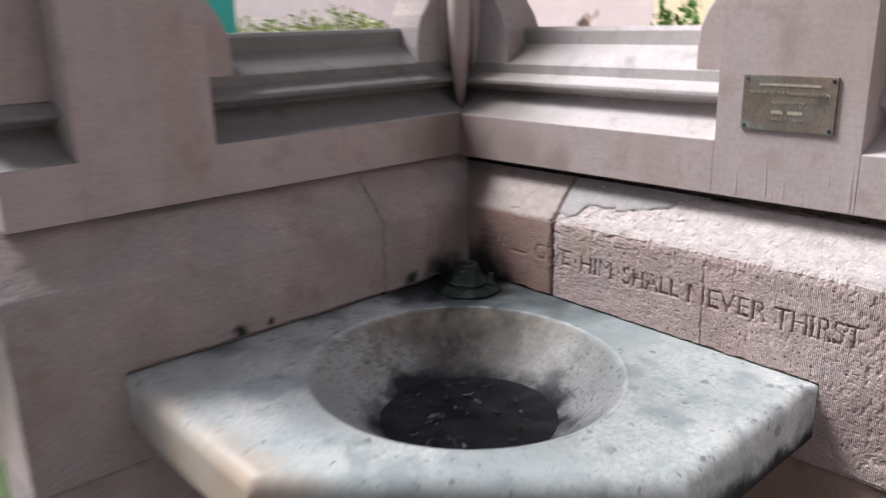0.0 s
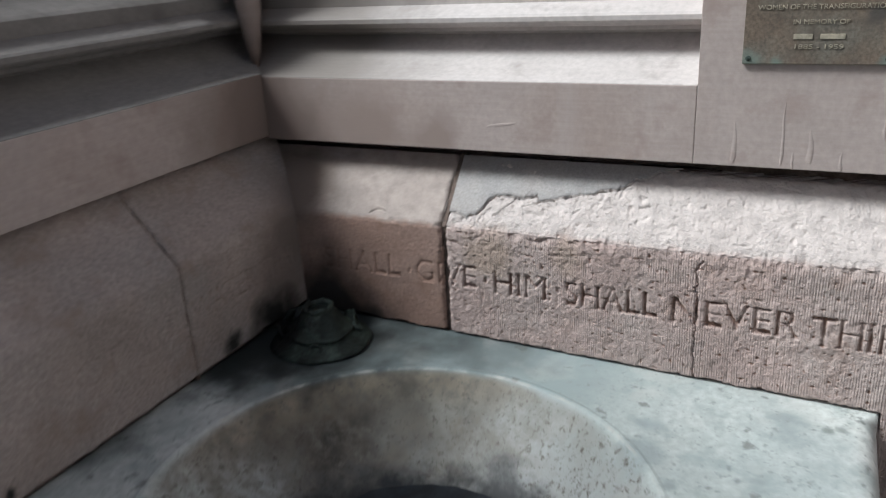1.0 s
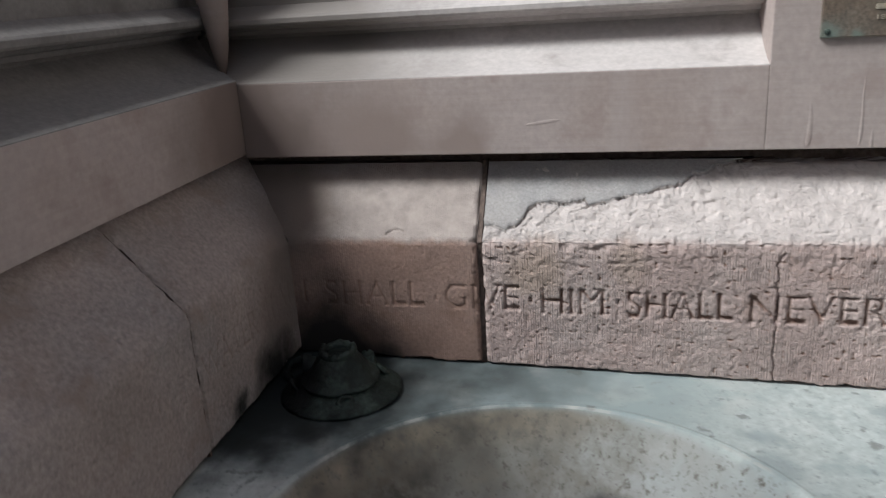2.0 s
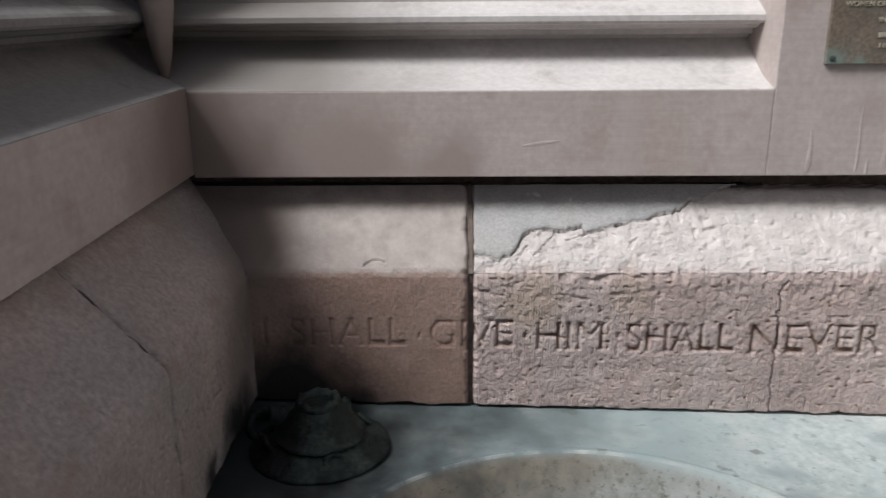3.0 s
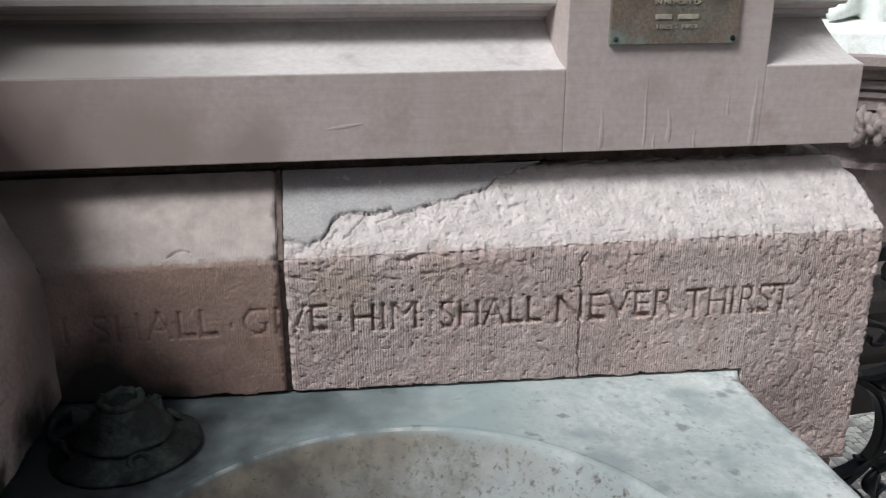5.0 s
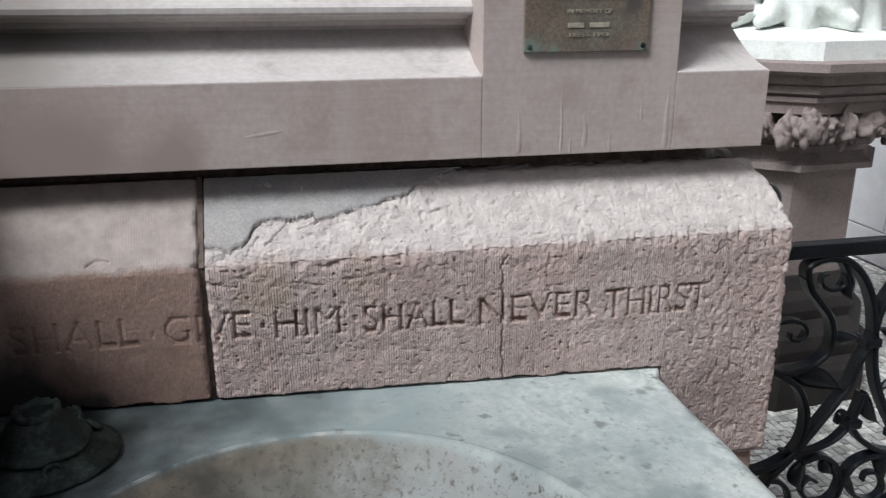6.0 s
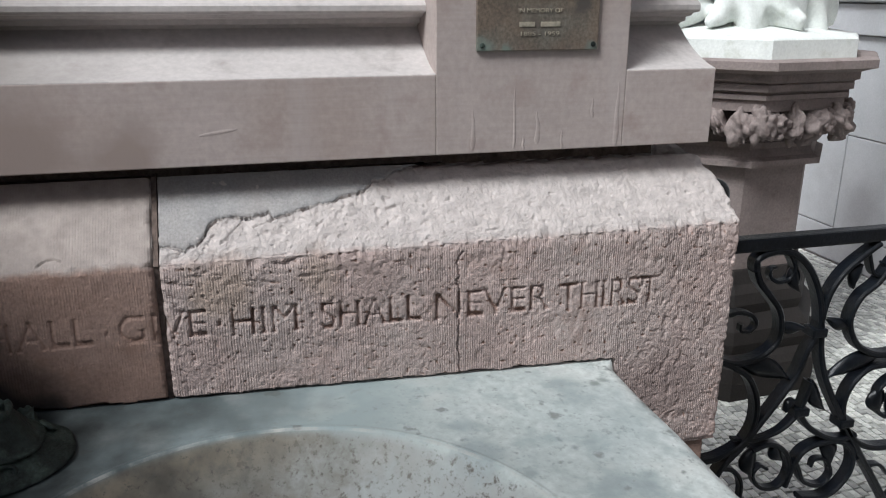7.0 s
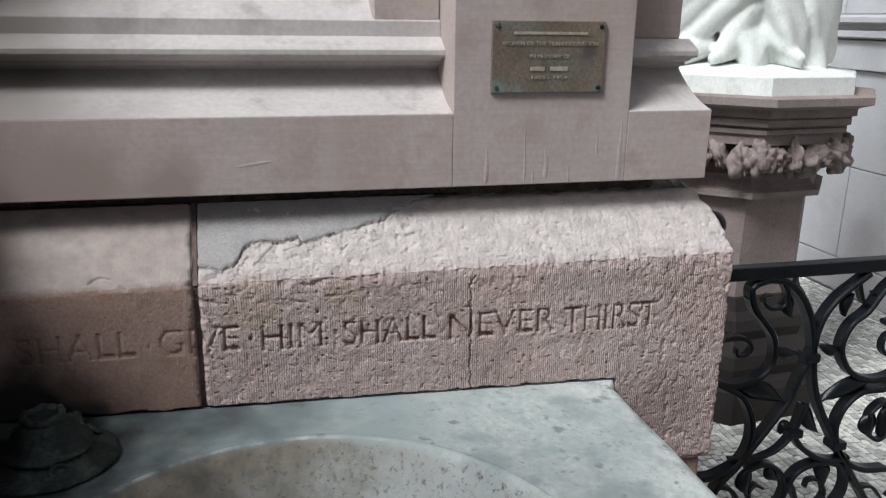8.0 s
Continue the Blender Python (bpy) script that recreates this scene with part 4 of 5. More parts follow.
# torn flaps of the casting standing round the bell
for i, (a0, h, w, r0) in enumerate(((-0.30, 0.040, 0.040, 0.078), (0.42, 0.052, 0.036, 0.074), (1.15, 0.058, 0.040, 0.072), (2.0, 0.050, 0.038, 0.076))):
    front, backp = [], []
    for j in range(13):
        f = j / 12
        x = (f - 0.5) * w
        z = h * (0.45 + 0.55 * math.sin(math.pi * f) ** 0.7) + 0.010 * noise.noise(Vector((i * 3.1, f * 7, 0))) + 0.004 * noise.noise(Vector((i * 3.1, f * 21, 4)))
        for lst, off in ((front, 0.0), (backp, 0.0045)):
            r = r0 + off + 0.016 * math.sin(math.pi * f) + 0.006 * noise.noise(Vector((i, f * 6, 2)))
            lst.append(Vector((r * math.cos(a0) - x * math.sin(a0), r * math.sin(a0) + x * math.cos(a0), 0.012 + z)))
    base_f = [Vector((r0 * math.cos(a0) - x * math.sin(a0), r0 * math.sin(a0) + x * math.cos(a0), 0.010)) for x in (w / 2, -w / 2)]
    base_b = [Vector(((r0 + 0.016) * math.cos(a0) - x * math.sin(a0), (r0 + 0.016) * math.sin(a0) + x * math.cos(a0), 0.010)) for x in (w / 2, -w / 2)]
    at_spout("shard", solid(front + base_f, backp + base_b))
# a torn ring of the casting, pressed against the wall
ring_bm = lathe([(0.034, -0.004), (0.042, 0.010), (0.040, 0.034), (0.031, 0.036), (0.028, 0.010), (0.031, -0.002)], 28, False)
for v in ring_bm.verts:
    v.co += Vector((1, 1, 1.6)) * (0.007 * noise.noise(v.co * 40) + 0.003 * noise.noise(v.co * 130))
bmesh.ops.rotate(ring_bm, verts=ring_bm.verts, cent=(0, 0, 0), matrix=Matrix.Rotation(radians(-25), 3, "Y"))
bmesh.ops.translate(ring_bm, verts=ring_bm.verts, vec=(0.052, 0.088, 0.000))
at_spout("broken_ring", ring_bm)
for turn_, r0, z0 in ((-2.72, 0.076, 0.022), (-0.95, 0.078, 0.030)):
    boss = lathe([(0.016, 0.0), (0.017, 0.004), (0.014, 0.0075), (0.010, 0.0075), (0.0085, 0.002), (0.001, 0.001)], 18)
    bmesh.ops.rotate(boss, verts=boss.verts, cent=(0, 0, 0), matrix=Matrix.Rotation(radians(58), 3, "Y"))
    bmesh.ops.rotate(boss, verts=boss.verts, cent=(0, 0, 0), matrix=Matrix.Rotation(turn_, 3, "Z"))
    bmesh.ops.translate(boss, verts=boss.verts, vec=(r0 * math.cos(turn_), r0 * math.sin(turn_), z0))
    at_spout("boss", boss, "black open outlet")

# ---- bronze plaque on the pier ----
PY0, PY1, PZ0, PZ1 = 0.770, 0.985, 1.427, 1.553
plaque = thing("wall_plaque", (C0[0], (PY0 + PY1) / 2, PZ0), "weathered bronze plaque with raised lettering, green at its edges", "plaque")
plate = keep(link("plate", box(C0[0] - 0.007, C0[0] + 0.002, PY0, PY1, PZ0, PZ1, 0.0015), PLAQUE), plaque)
for y in (PY0 + 0.009, PY1 - 0.009):
    for z in (PZ0 + 0.009, PZ1 - 0.009):
        bm = lathe([(0.0045, 0), (0.0042, 0.0018), (0.002, 0.0028)], 14)
        bmesh.ops.rotate(bm, verts=bm.verts, cent=(0, 0, 0), matrix=Matrix.Rotation(radians(-90), 3, "Y"))
        bmesh.ops.translate(bm, verts=bm.verts, vec=(C0[0] - 0.007, y, z))
        link("screw", bm, BRONZE, plate)


def raised_text(text, y_mid, z, cap, width, name="lettering"):
    cu = bpy.data.curves.new(name, "FONT")
    cu.body = text
    cu.extrude = 0.02
    tmp = new(name, cu)
    me = bpy.data.meshes.new_from_object(tmp.evaluated_get(bpy.context.evaluated_depsgraph_get()))
    bpy.data.objects.remove(tmp)
    bpy.data.curves.remove(cu)
    v = np.array([tuple(p.co) for p in me.vertices])
    lo, hi = v.min(0), v.max(0)
    for p in me.vertices:
        u = (p.co.x - lo[0]) / (hi[0] - lo[0])
        w = (p.co.y - lo[1]) / (hi[1] - lo[1])
        p.co = (C0[0] - 0.0072 - 0.0012 * (p.co.z > 0), y_mid + width / 2 - u * width, z + w * cap)
    me.materials.clear()
    me.materials.append(BRASS)
    ob = new(name, me)
    ob.parent = plate
    return ob


PM = (PY0 + PY1) / 2 - 0.002
raised_text("WOMEN OF THE TRANSFIGURATION", PM, PZ0 + 0.083, 0.0072, 0.183)
raised_text("IN MEMORY OF", PM, PZ0 + 0.061, 0.0068, 0.078)
raised_text("1885 - 1959", PM, PZ0 + 0.024, 0.0066, 0.068)
for y0, y1, z, h in ((PM - 0.035, PM - 0.0005, 0.0385, 0.0078), (PM + 0.010, PM + 0.037, 0.0385, 0.0078), (PM - 0.07, PM + 0.07, 0.102, 0.005)):
    link("letter_bar", box(C0[0] - 0.0084, C0[0] - 0.0068, y0, y1, PZ0 + z, PZ0 + z + h, 0.0004), BRASS, plate)

# ---- paint runs on the smooth masonry ----
for y, z0, z1, w in ((0.914, 1.262, 1.372, 0.006), (0.871, 1.268, 1.325, 0.011), (0.988, 1.262, 1.332, 0.010), (0.896, 1.258, 1.285, 0.006), (0.826, 1.258, 1.290, 0.006), (0.722, 1.258, 1.372, 0.012), (0.770, 1.31, 1.345, 0.007)):
    bm = bmesh.new()
    last = None
    for j in range(15):
        f = j / 14
        k = (1 - f) ** 0.6 * 0.9 + 0.1 if f > 0.12 else 0.5 + f * 4
        x = 0.003 * noise.noise(Vector((y * 50, f * 3, 1)))
        ring = [bm.verts.new((C0[0] - 0.0010 * k * math.sin(math.pi * q / 6), y + x + w * 0.5 * k * math.cos(math.pi * q / 6), z0 + f * (z1 - z0))) for q in range(7)]
        if last:
            for q in range(6):
                bm.faces.new((last[q], last[q + 1], ring[q + 1], ring[q]))
        last = ring
    bmesh.ops.recalc_face_normals(bm, faces=bm.faces)
    keep(link("paint_run", bm, SMOOTH, None, "", True), wall_e)
bm = bmesh.new()
bmesh.ops.create_uvsphere(bm, u_segments=20, v_segments=10, radius=1)
bmesh.ops.scale(bm, verts=bm.verts, vec=(0.0004, 0.030, 0.0030))
bmesh.ops.rotate(bm, verts=bm.verts, cent=(0, 0, 0), matrix=Matrix.Rotation(radians(-8), 3, "X"))
bmesh.ops.translate(bm, verts=bm.verts, vec=(C0[0], 1.405, 1.309))
keep(link("paint_run", bm, SMOOTH, None, "", True), wall_e)

# ---- pedestal and statue beyond the screen ----
PC = Vector((3.191, -0.447, FLOOR))
PU = math.atan2(-0.5564, 0.8309)
PTURN = PU + math.pi + radians(15.6)
pedestal = thing("pedestal", PC, "octagonal brownstone pedestal with a carved foliage band", "pedestal")


def octagon(name, profile, mat=PEDESTAL, owner=pedestal, bevel=0.004, label=""):
    bm = lathe([(r, z) for r, z in profile], 8, True, PTURN)
    soften(bm, bevel, 1, 20)
    bmesh.ops.translate(bm, verts=bm.verts, vec=(PC.x, PC.y, 0))
    return keep(link(name, bm, mat, None, label), owner)


# the base's near-black colour stands for its shade behind the grille
octagon("base", [(0.47, FLOOR), (0.475, 0.15), (0.47, 0.21), (0.45, 0.235), (0.425, 0.25), (0.435, 0.29), (0.43, 0.34), (0.405, 0.37), (0.385, 0.39), (0.395, 0.43), (0.385, 0.47), (0.36, 0.50), (0.345, 0.55)], SHADESTONE, pedestal, 0.006, "moulded base, colour darkened for shade")
octagon("shaft", [(0.33, 0.545), (0.33, 0.937)])
octagon("astragal", [(0.33, 0.935), (0.385, 0.942), (0.385, 0.963), (0.36, 0.973), (0.345, 1.00), (0.352, 1.022)])
# dark collar colour paints the deep shade in the gaps between leaves
collar_part = octagon("collar", [(0.345, 1.018), (0.36, 1.03), (0.380, 1.06), (0.380, 1.14)], GAPSTONE, pedestal, 0.004, "carved collar, darkened for shade between leaves")
octagon("cornice", [(0.385, 1.138), (0.436, 1.142), (0.436, 1.178), (0.449, 1.182), (0.449, 1.198), (0.440, 1.201), (0.440, 1.206), (0.462, 1.210), (0.462, 1.232), (0.455, 1.236), (0.478, 1.244), (0.478, 1.268), (0.500, 1.276), (0.53, 1.284), (0.53, 1.310), (0.52, 1.314)])
# carved leaves and fruit of the band, each a knob of curled lobes
rnd = random.Random(11)
for i in range(40):
    a = PTURN + 2 * math.pi * (i + rnd.uniform(-0.2, 0.2)) / 40
    sect = (a - PTURN) % (math.pi / 4) - math.pi / 8
    flat = 0.40 * math.cos(math.pi / 8) / math.cos(sect) + 0.028
    bm = bmesh.new()
    bmesh.ops.create_icosphere(bm, subdivisions=4, radius=1)
    sx, sy, sz = ((0.050, 0.044, 0.062), (0.052, 0.043, 0.046), (0.050, 0.028, 0.064))[i % 3]
    for v in bm.verts:
        c = v.co.copy()
        o = Vector((i * 7.1, i * 1.7, 0))
        k = 1.04 + 0.42 * noise.noise(c * 1.5 + o) - 1.25 * max(0, 0.24 - abs(noise.noise(c * 1.7 + o))) + 0.05 * noise.noise(c * 7 + o)
        if i % 3 == 1:
            # a hollow-eyed fruit with a curled rim
            k -= 0.55 * math.exp(-((c.y - 0.15) ** 2 + (c.z - 0.1) ** 2) / 0.06) * (c.x > 0)
        v.co = Vector((c.x * sx, c.y * sy, c.z * sz)) * k
    bmesh.ops.rotate(bm, verts=bm.verts, cent=(0, 0, 0), matrix=Matrix.Rotation(rnd.uniform(-0.6, 0.6), 3, "X"))
    bmesh.ops.rotate(bm, verts=bm.verts, cent=(0, 0, 0), matrix=Matrix.Rotation(a, 3, "Z"))
    bmesh.ops.translate(bm, verts=bm.verts, vec=(PC.x + flat * math.cos(a), PC.y + flat * math.sin(a), 1.092 + rnd.uniform(-0.010, 0.012)))
    link("carved_leaf", bm, PEDESTAL, collar_part, "", True)

octagon("statue_plinth", [(0.455, 1.312), (0.455, 1.318), (0.452, 1.374), (0.445, 1.380), (0.32, 1.400), (0.18, 1.416)], WHITE, pedestal, 0.004, "white stone plinth")
# robed figure: one body with deep hanging folds and two bare feet at the hem
bm = bmesh.new()
levels = 60
segs = 120
prev = None
for j in range(levels + 1):
    f = j / levels
    z = 1.41 + f * 1.55
    if f < 0.78:
        r = 0.185 + 0.03 * math.sin(f * 5)
        if f > 0.6:
            r *= 1 - 1.9 * (f - 0.6) ** 1.3
    else:
        q = (f - 0.78) / 0.22
        r = 0.02 + 0.105 * math.sqrt(max(0.0, 1 - (2 * q - 1) ** 2))
    ring = []
    for i in range(segs):
        a = 2 * math.pi * i / segs
        fold = 0.0
        if f < 0.78:
            lean = a + f * 2.6
            fold = (0.085 * abs(math.sin(lean * 3.5 + 0.6 * math.sin(lean * 2))) ** 0.7 + 0.026 * math.sin(lean * 11 + f * 9)) * (1 - 0.6 * f)
            fold += 0.03 * noise.noise(Vector((math.cos(a) * 3, math.sin(a) * 3, z * 4)))
        hem = 0.02 * math.sin(a * 5) if j == 0 else 0
        ring.append(bm.verts.new((PC.x - 0.04 + (r + fold) * math.cos(a), PC.y - 0.06 + (r + fold) * math.sin(a) * 0.9, z + hem - (0.02 if j == 0 else 0))))
    if prev:
        for i in range(segs):
            bm.faces.new((prev[i], prev[(i + 1) % segs], ring[(i + 1) % segs], ring[i]))
    else:
        bm.faces.new(ring[::-1])
    prev = ring
bm.faces.new(prev)
TOWARDS, ACROSS = Vector((-0.831, 0.556, 0)), Vector((-0.556, -0.831, 0))


def fold_roll(u0, f0, z0, u1, f1, z1, r0, r1, sag=0.0):
    """A heavy roll of cloth or a limb between two points: u across the front, f out from the middle."""
    for k in range(19):
        q = k / 18
        c = Vector((PC.x, PC.y, 0)) + ACROSS * (u0 + (u1 - u0) * q) + TOWARDS * (f0 + (f1 - f0) * q + sag * math.sin(math.pi * q)) + Vector((0, 0, z0 + (z1 - z0) * q))
        g = bmesh.ops.create_icosphere(bm, subdivisions=2, radius=r0 + (r1 - r0) * q)["verts"]
        bmesh.ops.translate(bm, verts=g, vec=c)


for roll in ((-0.37, 0.06, 1.455, -0.26, 0.10, 1.74, 0.040, 0.055, 0.02), (-0.30, 0.13, 1.465, -0.02, 0.24, 1.75, 0.055, 0.050, 0.03),
             (-0.22, 0.24, 1.435, -0.12, 0.20, 1.47, 0.060, 0.045), (-0.17, 0.20, 1.49, 0.12, 0.24, 1.78, 0.045, 0.045, 0.03),
             (-0.06, 0.25, 1.44, 0.02, 0.22, 1.60, 0.035, 0.050), (-0.08, 0.29, 1.428, -0.03, 0.22, 1.45, 0.024, 0.034),
             (0.09, 0.20, 1.52, 0.205, 0.25, 1.435, 0.040, 0.022), (0.055, 0.24, 1.43, 0.075, 0.17, 1.56, 0.034, 0.045),
             (0.25, 0.06, 1.43, 0.21, 0.12, 1.80, 0.055, 0.060, 0.02), (0.16, 0.14, 1.60, 0.20, 0.14, 1.85, 0.045, 0.060),
             (-0.34, 0.10, 1.60, -0.10, 0.22, 1.86, 0.030, 0.040, 0.03), (-0.26, 0.22, 1.58, 0.05, 0.27, 1.84, 0.022, 0.030, 0.02)):
    fold_roll(*roll)
statue = tagged(link("statue", bm, WHITE, None, "", True), "white stone statue in a folded robe, standing on a pedestal", "statue")
fuse = statue.modifiers.new("fuse", "REMESH")
fuse.mode, fuse.voxel_size, fuse.use_smooth_shade = "VOXEL", 0.009, True

# ---- iron grille ----
GX = 1.95
grille = thing("iron_grille", (GX, 0.0, FLOOR), "black wrought iron grille of scrolls and leaves", "grille")


def G(y, z):
    return Vector((GX, y, z))


def scroll(pts, w=0.030, t=0.011, taper=None, name="scroll", mirror=True):
    for m in ((False, True) if mirror else (False,)):
        path = spline([G((-0.46 - y) if m else y, z) for y, z in pts], 9)
        keep(link(name, bar(path, w, t, (1, 0, 0), taper), IRON, None, "", False), grille)


def coil(cy, cz, r, turns, start, sense=1):
    """Points of a spiral that winds in from radius r."""
    n_ = int(turns * 8) + 1
    return [(cy + r * (1 - 0.72 * i / (n_ - 1)) * math.cos(start + sense * 2 * math.pi * i / 8), cz + r * (1 - 0.72 * i / (n_ - 1)) * math.sin(start + sense * 2 * math.pi * i / 8)) for i in range(n_)]


def leafy(y0, z0, y1, z1, w, curl=0.02, mirror=True):
    """A pointed iron leaf with a raised midrib, from its root to its tip."""
    for m in ((False, True) if mirror else (False,)):
        bm = bmesh.new()
        rows = []
        for j in range(11):
            f = j / 10
            half = w * math.sin(math.pi * f ** 0.75) ** 0.9 * 0.5 + 0.001
            dy, dz = y1 - y0, z1 - z0
            L = math.hypot(dy, dz)
            py, pz = -dz / L, dy / L
            cy, cz = y0 + dy * f + py * curl * math.sin(math.pi * f), z0 + dz * f + pz * curl * math.sin(math.pi * f)
            row = []
            for k in (-1, -0.5, 0, 0.5, 1):
                yy, zz = cy + py * half * k, cz + pz * half * k
                row.append(((-0.46 - yy) if m else yy, zz, -0.012 + 0.012 * abs(k) - 0.006 * math.sin(math.pi * f)))
            rows.append(row)
        fr = [[bm.verts.new((GX + d, yy, zz)) for yy, zz, d in row] for row in rows]
        bk = [[bm.verts.new((GX + d + 0.005, yy, zz)) for yy, zz, d in row] for row in rows]
        for A, B in zip(range(10), range(1, 11)):
            for k in range(4):
                bm.faces.new((fr[A][k], fr[A][k + 1], fr[B][k + 1], fr[B][k]))
                bm.faces.new((bk[A][k], bk[B][k], bk[B][k + 1], bk[A][k + 1]))
            for k in (0, 4):
                bm.faces.new((fr[A][k], fr[B][k], bk[B][k], bk[A][k]))
        bmesh.ops.recalc_face_normals(bm, faces=bm.faces)
        keep(link("leaf", bm, IRON, None, "", True), grille)


thin = lambda f: 1.0 - 0.45 * f
rail = box(GX - 0.018, GX + 0.018, -1.6, 0.42, 0.970, 1.003, 0.006)
keep(link("rail", rail, IRON, None, "square top rail"), grille)
keep(link("rail", box(GX - 0.016, GX + 0.016, -1.6, 0.42, 0.165, 0.195, 0.005), IRON), grille)
keep(link("end_post", box(GX - 0.016, GX + 0.016, 0.395, 0.427, FLOOR, 1.075, 0.005), IRON), grille)
bm = bmesh.new()
bmesh.ops.create_uvsphere(bm, u_segments=20, v_segments=12, radius=0.034)
bmesh.ops.translate(bm, verts=bm.verts, vec=(GX, 0.395, 1.108))
keep(link("knob", bm, IRON, None, "", True), grille)
# long S stem from the top arch down to the foot
scroll([(0.27, 0.924), (0.268, 0.952), (0.223, 0.966), (0.172, 0.955), (0.125, 0.912), (0.09, 0.844), (0.072, 0.766), (0.060, 0.694), (0.032, 0.617), (-0.025, 0.519), (-0.093, 0.415), (-0.163, 0.314), (-0.22, 0.23)], 0.036, 0.016)
# second stem leaning the other way
scroll([(-0.055, 0.965), (0.018, 0.913), (0.054, 0.868), (0.070, 0.822), (0.078, 0.76), (0.101, 0.706), (0.121, 0.643), (0.152, 0.596), (0.196, 0.535), (0.247, 0.467), (0.297, 0.413), (0.32, 0.35), (0.33, 0.28)], 0.036, 0.016)
# upper C with its inner curls
scroll([(0.27, 0.924), (0.256, 0.894), (0.229, 0.864), (0.195, 0.821), (0.183, 0.771), (0.195, 0.731), (0.235, 0.704), (0.289, 0.696), (0.34, 0.71)], 0.035, 0.015)
scroll([(0.187, 0.960), (0.168, 0.925), (0.177, 0.896), (0.205, 0.890), (0.227, 0.904), (0.228, 0.922), (0.214, 0.926)], 0.030, 0.012, thin)
scroll([(0.33, 0.82), (0.298, 0.824), (0.265, 0.814), (0.249, 0.792), (0.263, 0.773), (0.286, 0.776), (0.288, 0.794)], 0.030, 0.012, thin)
# lower C and the stems between
scroll([(0.34, 0.71), (0.294, 0.686), (0.250, 0.652), (0.222, 0.590), (0.221, 0.524), (0.248, 0.475), (0.308, 0.446), (0.36, 0.44)], 0.036, 0.015)
scroll([(0.073, 0.619), (0.086, 0.568), (0.103, 0.529), (0.144, 0.493), (0.21, 0.477), (0.27, 0.487)], 0.035, 0.015, thin)
scroll([(0.092, 0.532), (0.058, 0.492), (0.004, 0.457), (-0.047, 0.444), (-0.085, 0.452)], 0.034, 0.014)
# two curled rings at the foot
scroll([(0.214, 0.451), (0.162, 0.460), (0.114, 0.427), (0.097, 0.369), (0.127, 0.330), (0.175, 0.337), (0.200, 0.374), (0.184, 0.399), (0.159, 0.387)], 0.034, 0.014, thin)
scroll([(0.297, 0.413), (0.26, 0.40), (0.232, 0.36), (0.232, 0.30), (0.26, 0.25)], 0.032, 0.013, thin)
scroll([(0.105, 0.33), (0.088, 0.388), (0.063, 0.427), (0.014, 0.443), (-0.04, 0.439), (-0.082, 0.409), (-0.089, 0.351), (-0.057, 0.299), (-0.011, 0.278), (0.05, 0.285)], 0.035, 0.015)
scroll([(0.085, 0.40), (0.071, 0.377), (0.047, 0.333), (-0.005, 0.314), (-0.032, 0.344), (-0.012, 0.386), (0.022, 0.392), (0.030, 0.372)], 0.032, 0.013, thin)
scroll([(-0.105, 0.38), (-0.135, 0.352), (-0.183, 0.344), (-0.221, 0.305)], 0.030, 0.012, thin)
# the next panel's upper and lower rings
scroll([(-0.135, 0.945), (-0.104, 0.916), (-0.069, 0.865), (-0.028, 0.833), (-0.008, 0.786), (-0.016, 0.743), (-0.05, 0.699), (-0.107, 0.673), (-0.165, 0.675), (-0.21, 0.70)], 0.036, 0.015)
scroll([(-0.03, 0.945), (-0.041, 0.915), (-0.055, 0.889), (-0.080, 0.880), (-0.093, 0.897), (-0.078, 0.913)], 0.028, 0.011, thin)
scroll([(-0.20, 0.655), (-0.162, 0.642), (-0.094, 0.639), (-0.049, 0.603), (-0.031, 0.549), (-0.045, 0.489), (-0.085, 0.436), (-0.141, 0.406), (-0.214, 0.398)], 0.036, 0.015)
scroll([(-0.185, 0.60), (-0.158, 0.595), (-0.133, 0.566), (-0.140, 0.515), (-0.175, 0.488), (-0.205, 0.51), (-0.195, 0.54)], 0.032, 0.014, thin)
scroll(coil(-0.165, 0.775, 0.062, 1.3, 1.0, 1), 0.031, 0.014, thin)
leafy(0.272, 0.686, 0.136, 0.634, 0.050, -0.012)
leafy(-0.118, 0.666, 0.034, 0.622, 0.050, 0.012)
leafy(0.182, 0.778, 0.112, 0.767, 0.028, 0.004)
leafy(-0.012, 0.757, 0.054, 0.783, 0.028, -0.004)
leafy(0.168, 0.925, 0.148, 0.862, 0.034, 0.006)
leafy(-0.018, 0.915, -0.002, 0.855, 0.034, 0.008)
leafy(0.212, 0.452, 0.203, 0.372, 0.046, 0.012)
leafy(0.004, 0.446, -0.020, 0.366, 0.044, -0.012)
leafy(0.074, 0.626, 0.016, 0.532, 0.036, 0.012)
leafy(0.108, 0.575, 0.135, 0.545, 0.028, 0.006)
leafy(0.150, 0.455, 0.120, 0.405, 0.034, 0.008)
leafy(-0.138, 0.575, -0.150, 0.500, 0.052, 0.012)
leafy(-0.215, 0.60, -0.175, 0.50, 0.044, 0.012)
for y, z in ((0.079, 0.753), (0.094, 0.543), (-0.045, 0.492)):
    for yy in (y, -0.46 - y):
        keep(link("collar", box(GX - 0.022, GX + 0.022, yy - 0.020, yy + 0.020, z - 0.011, z + 0.011, 0.004), IRON), grille)

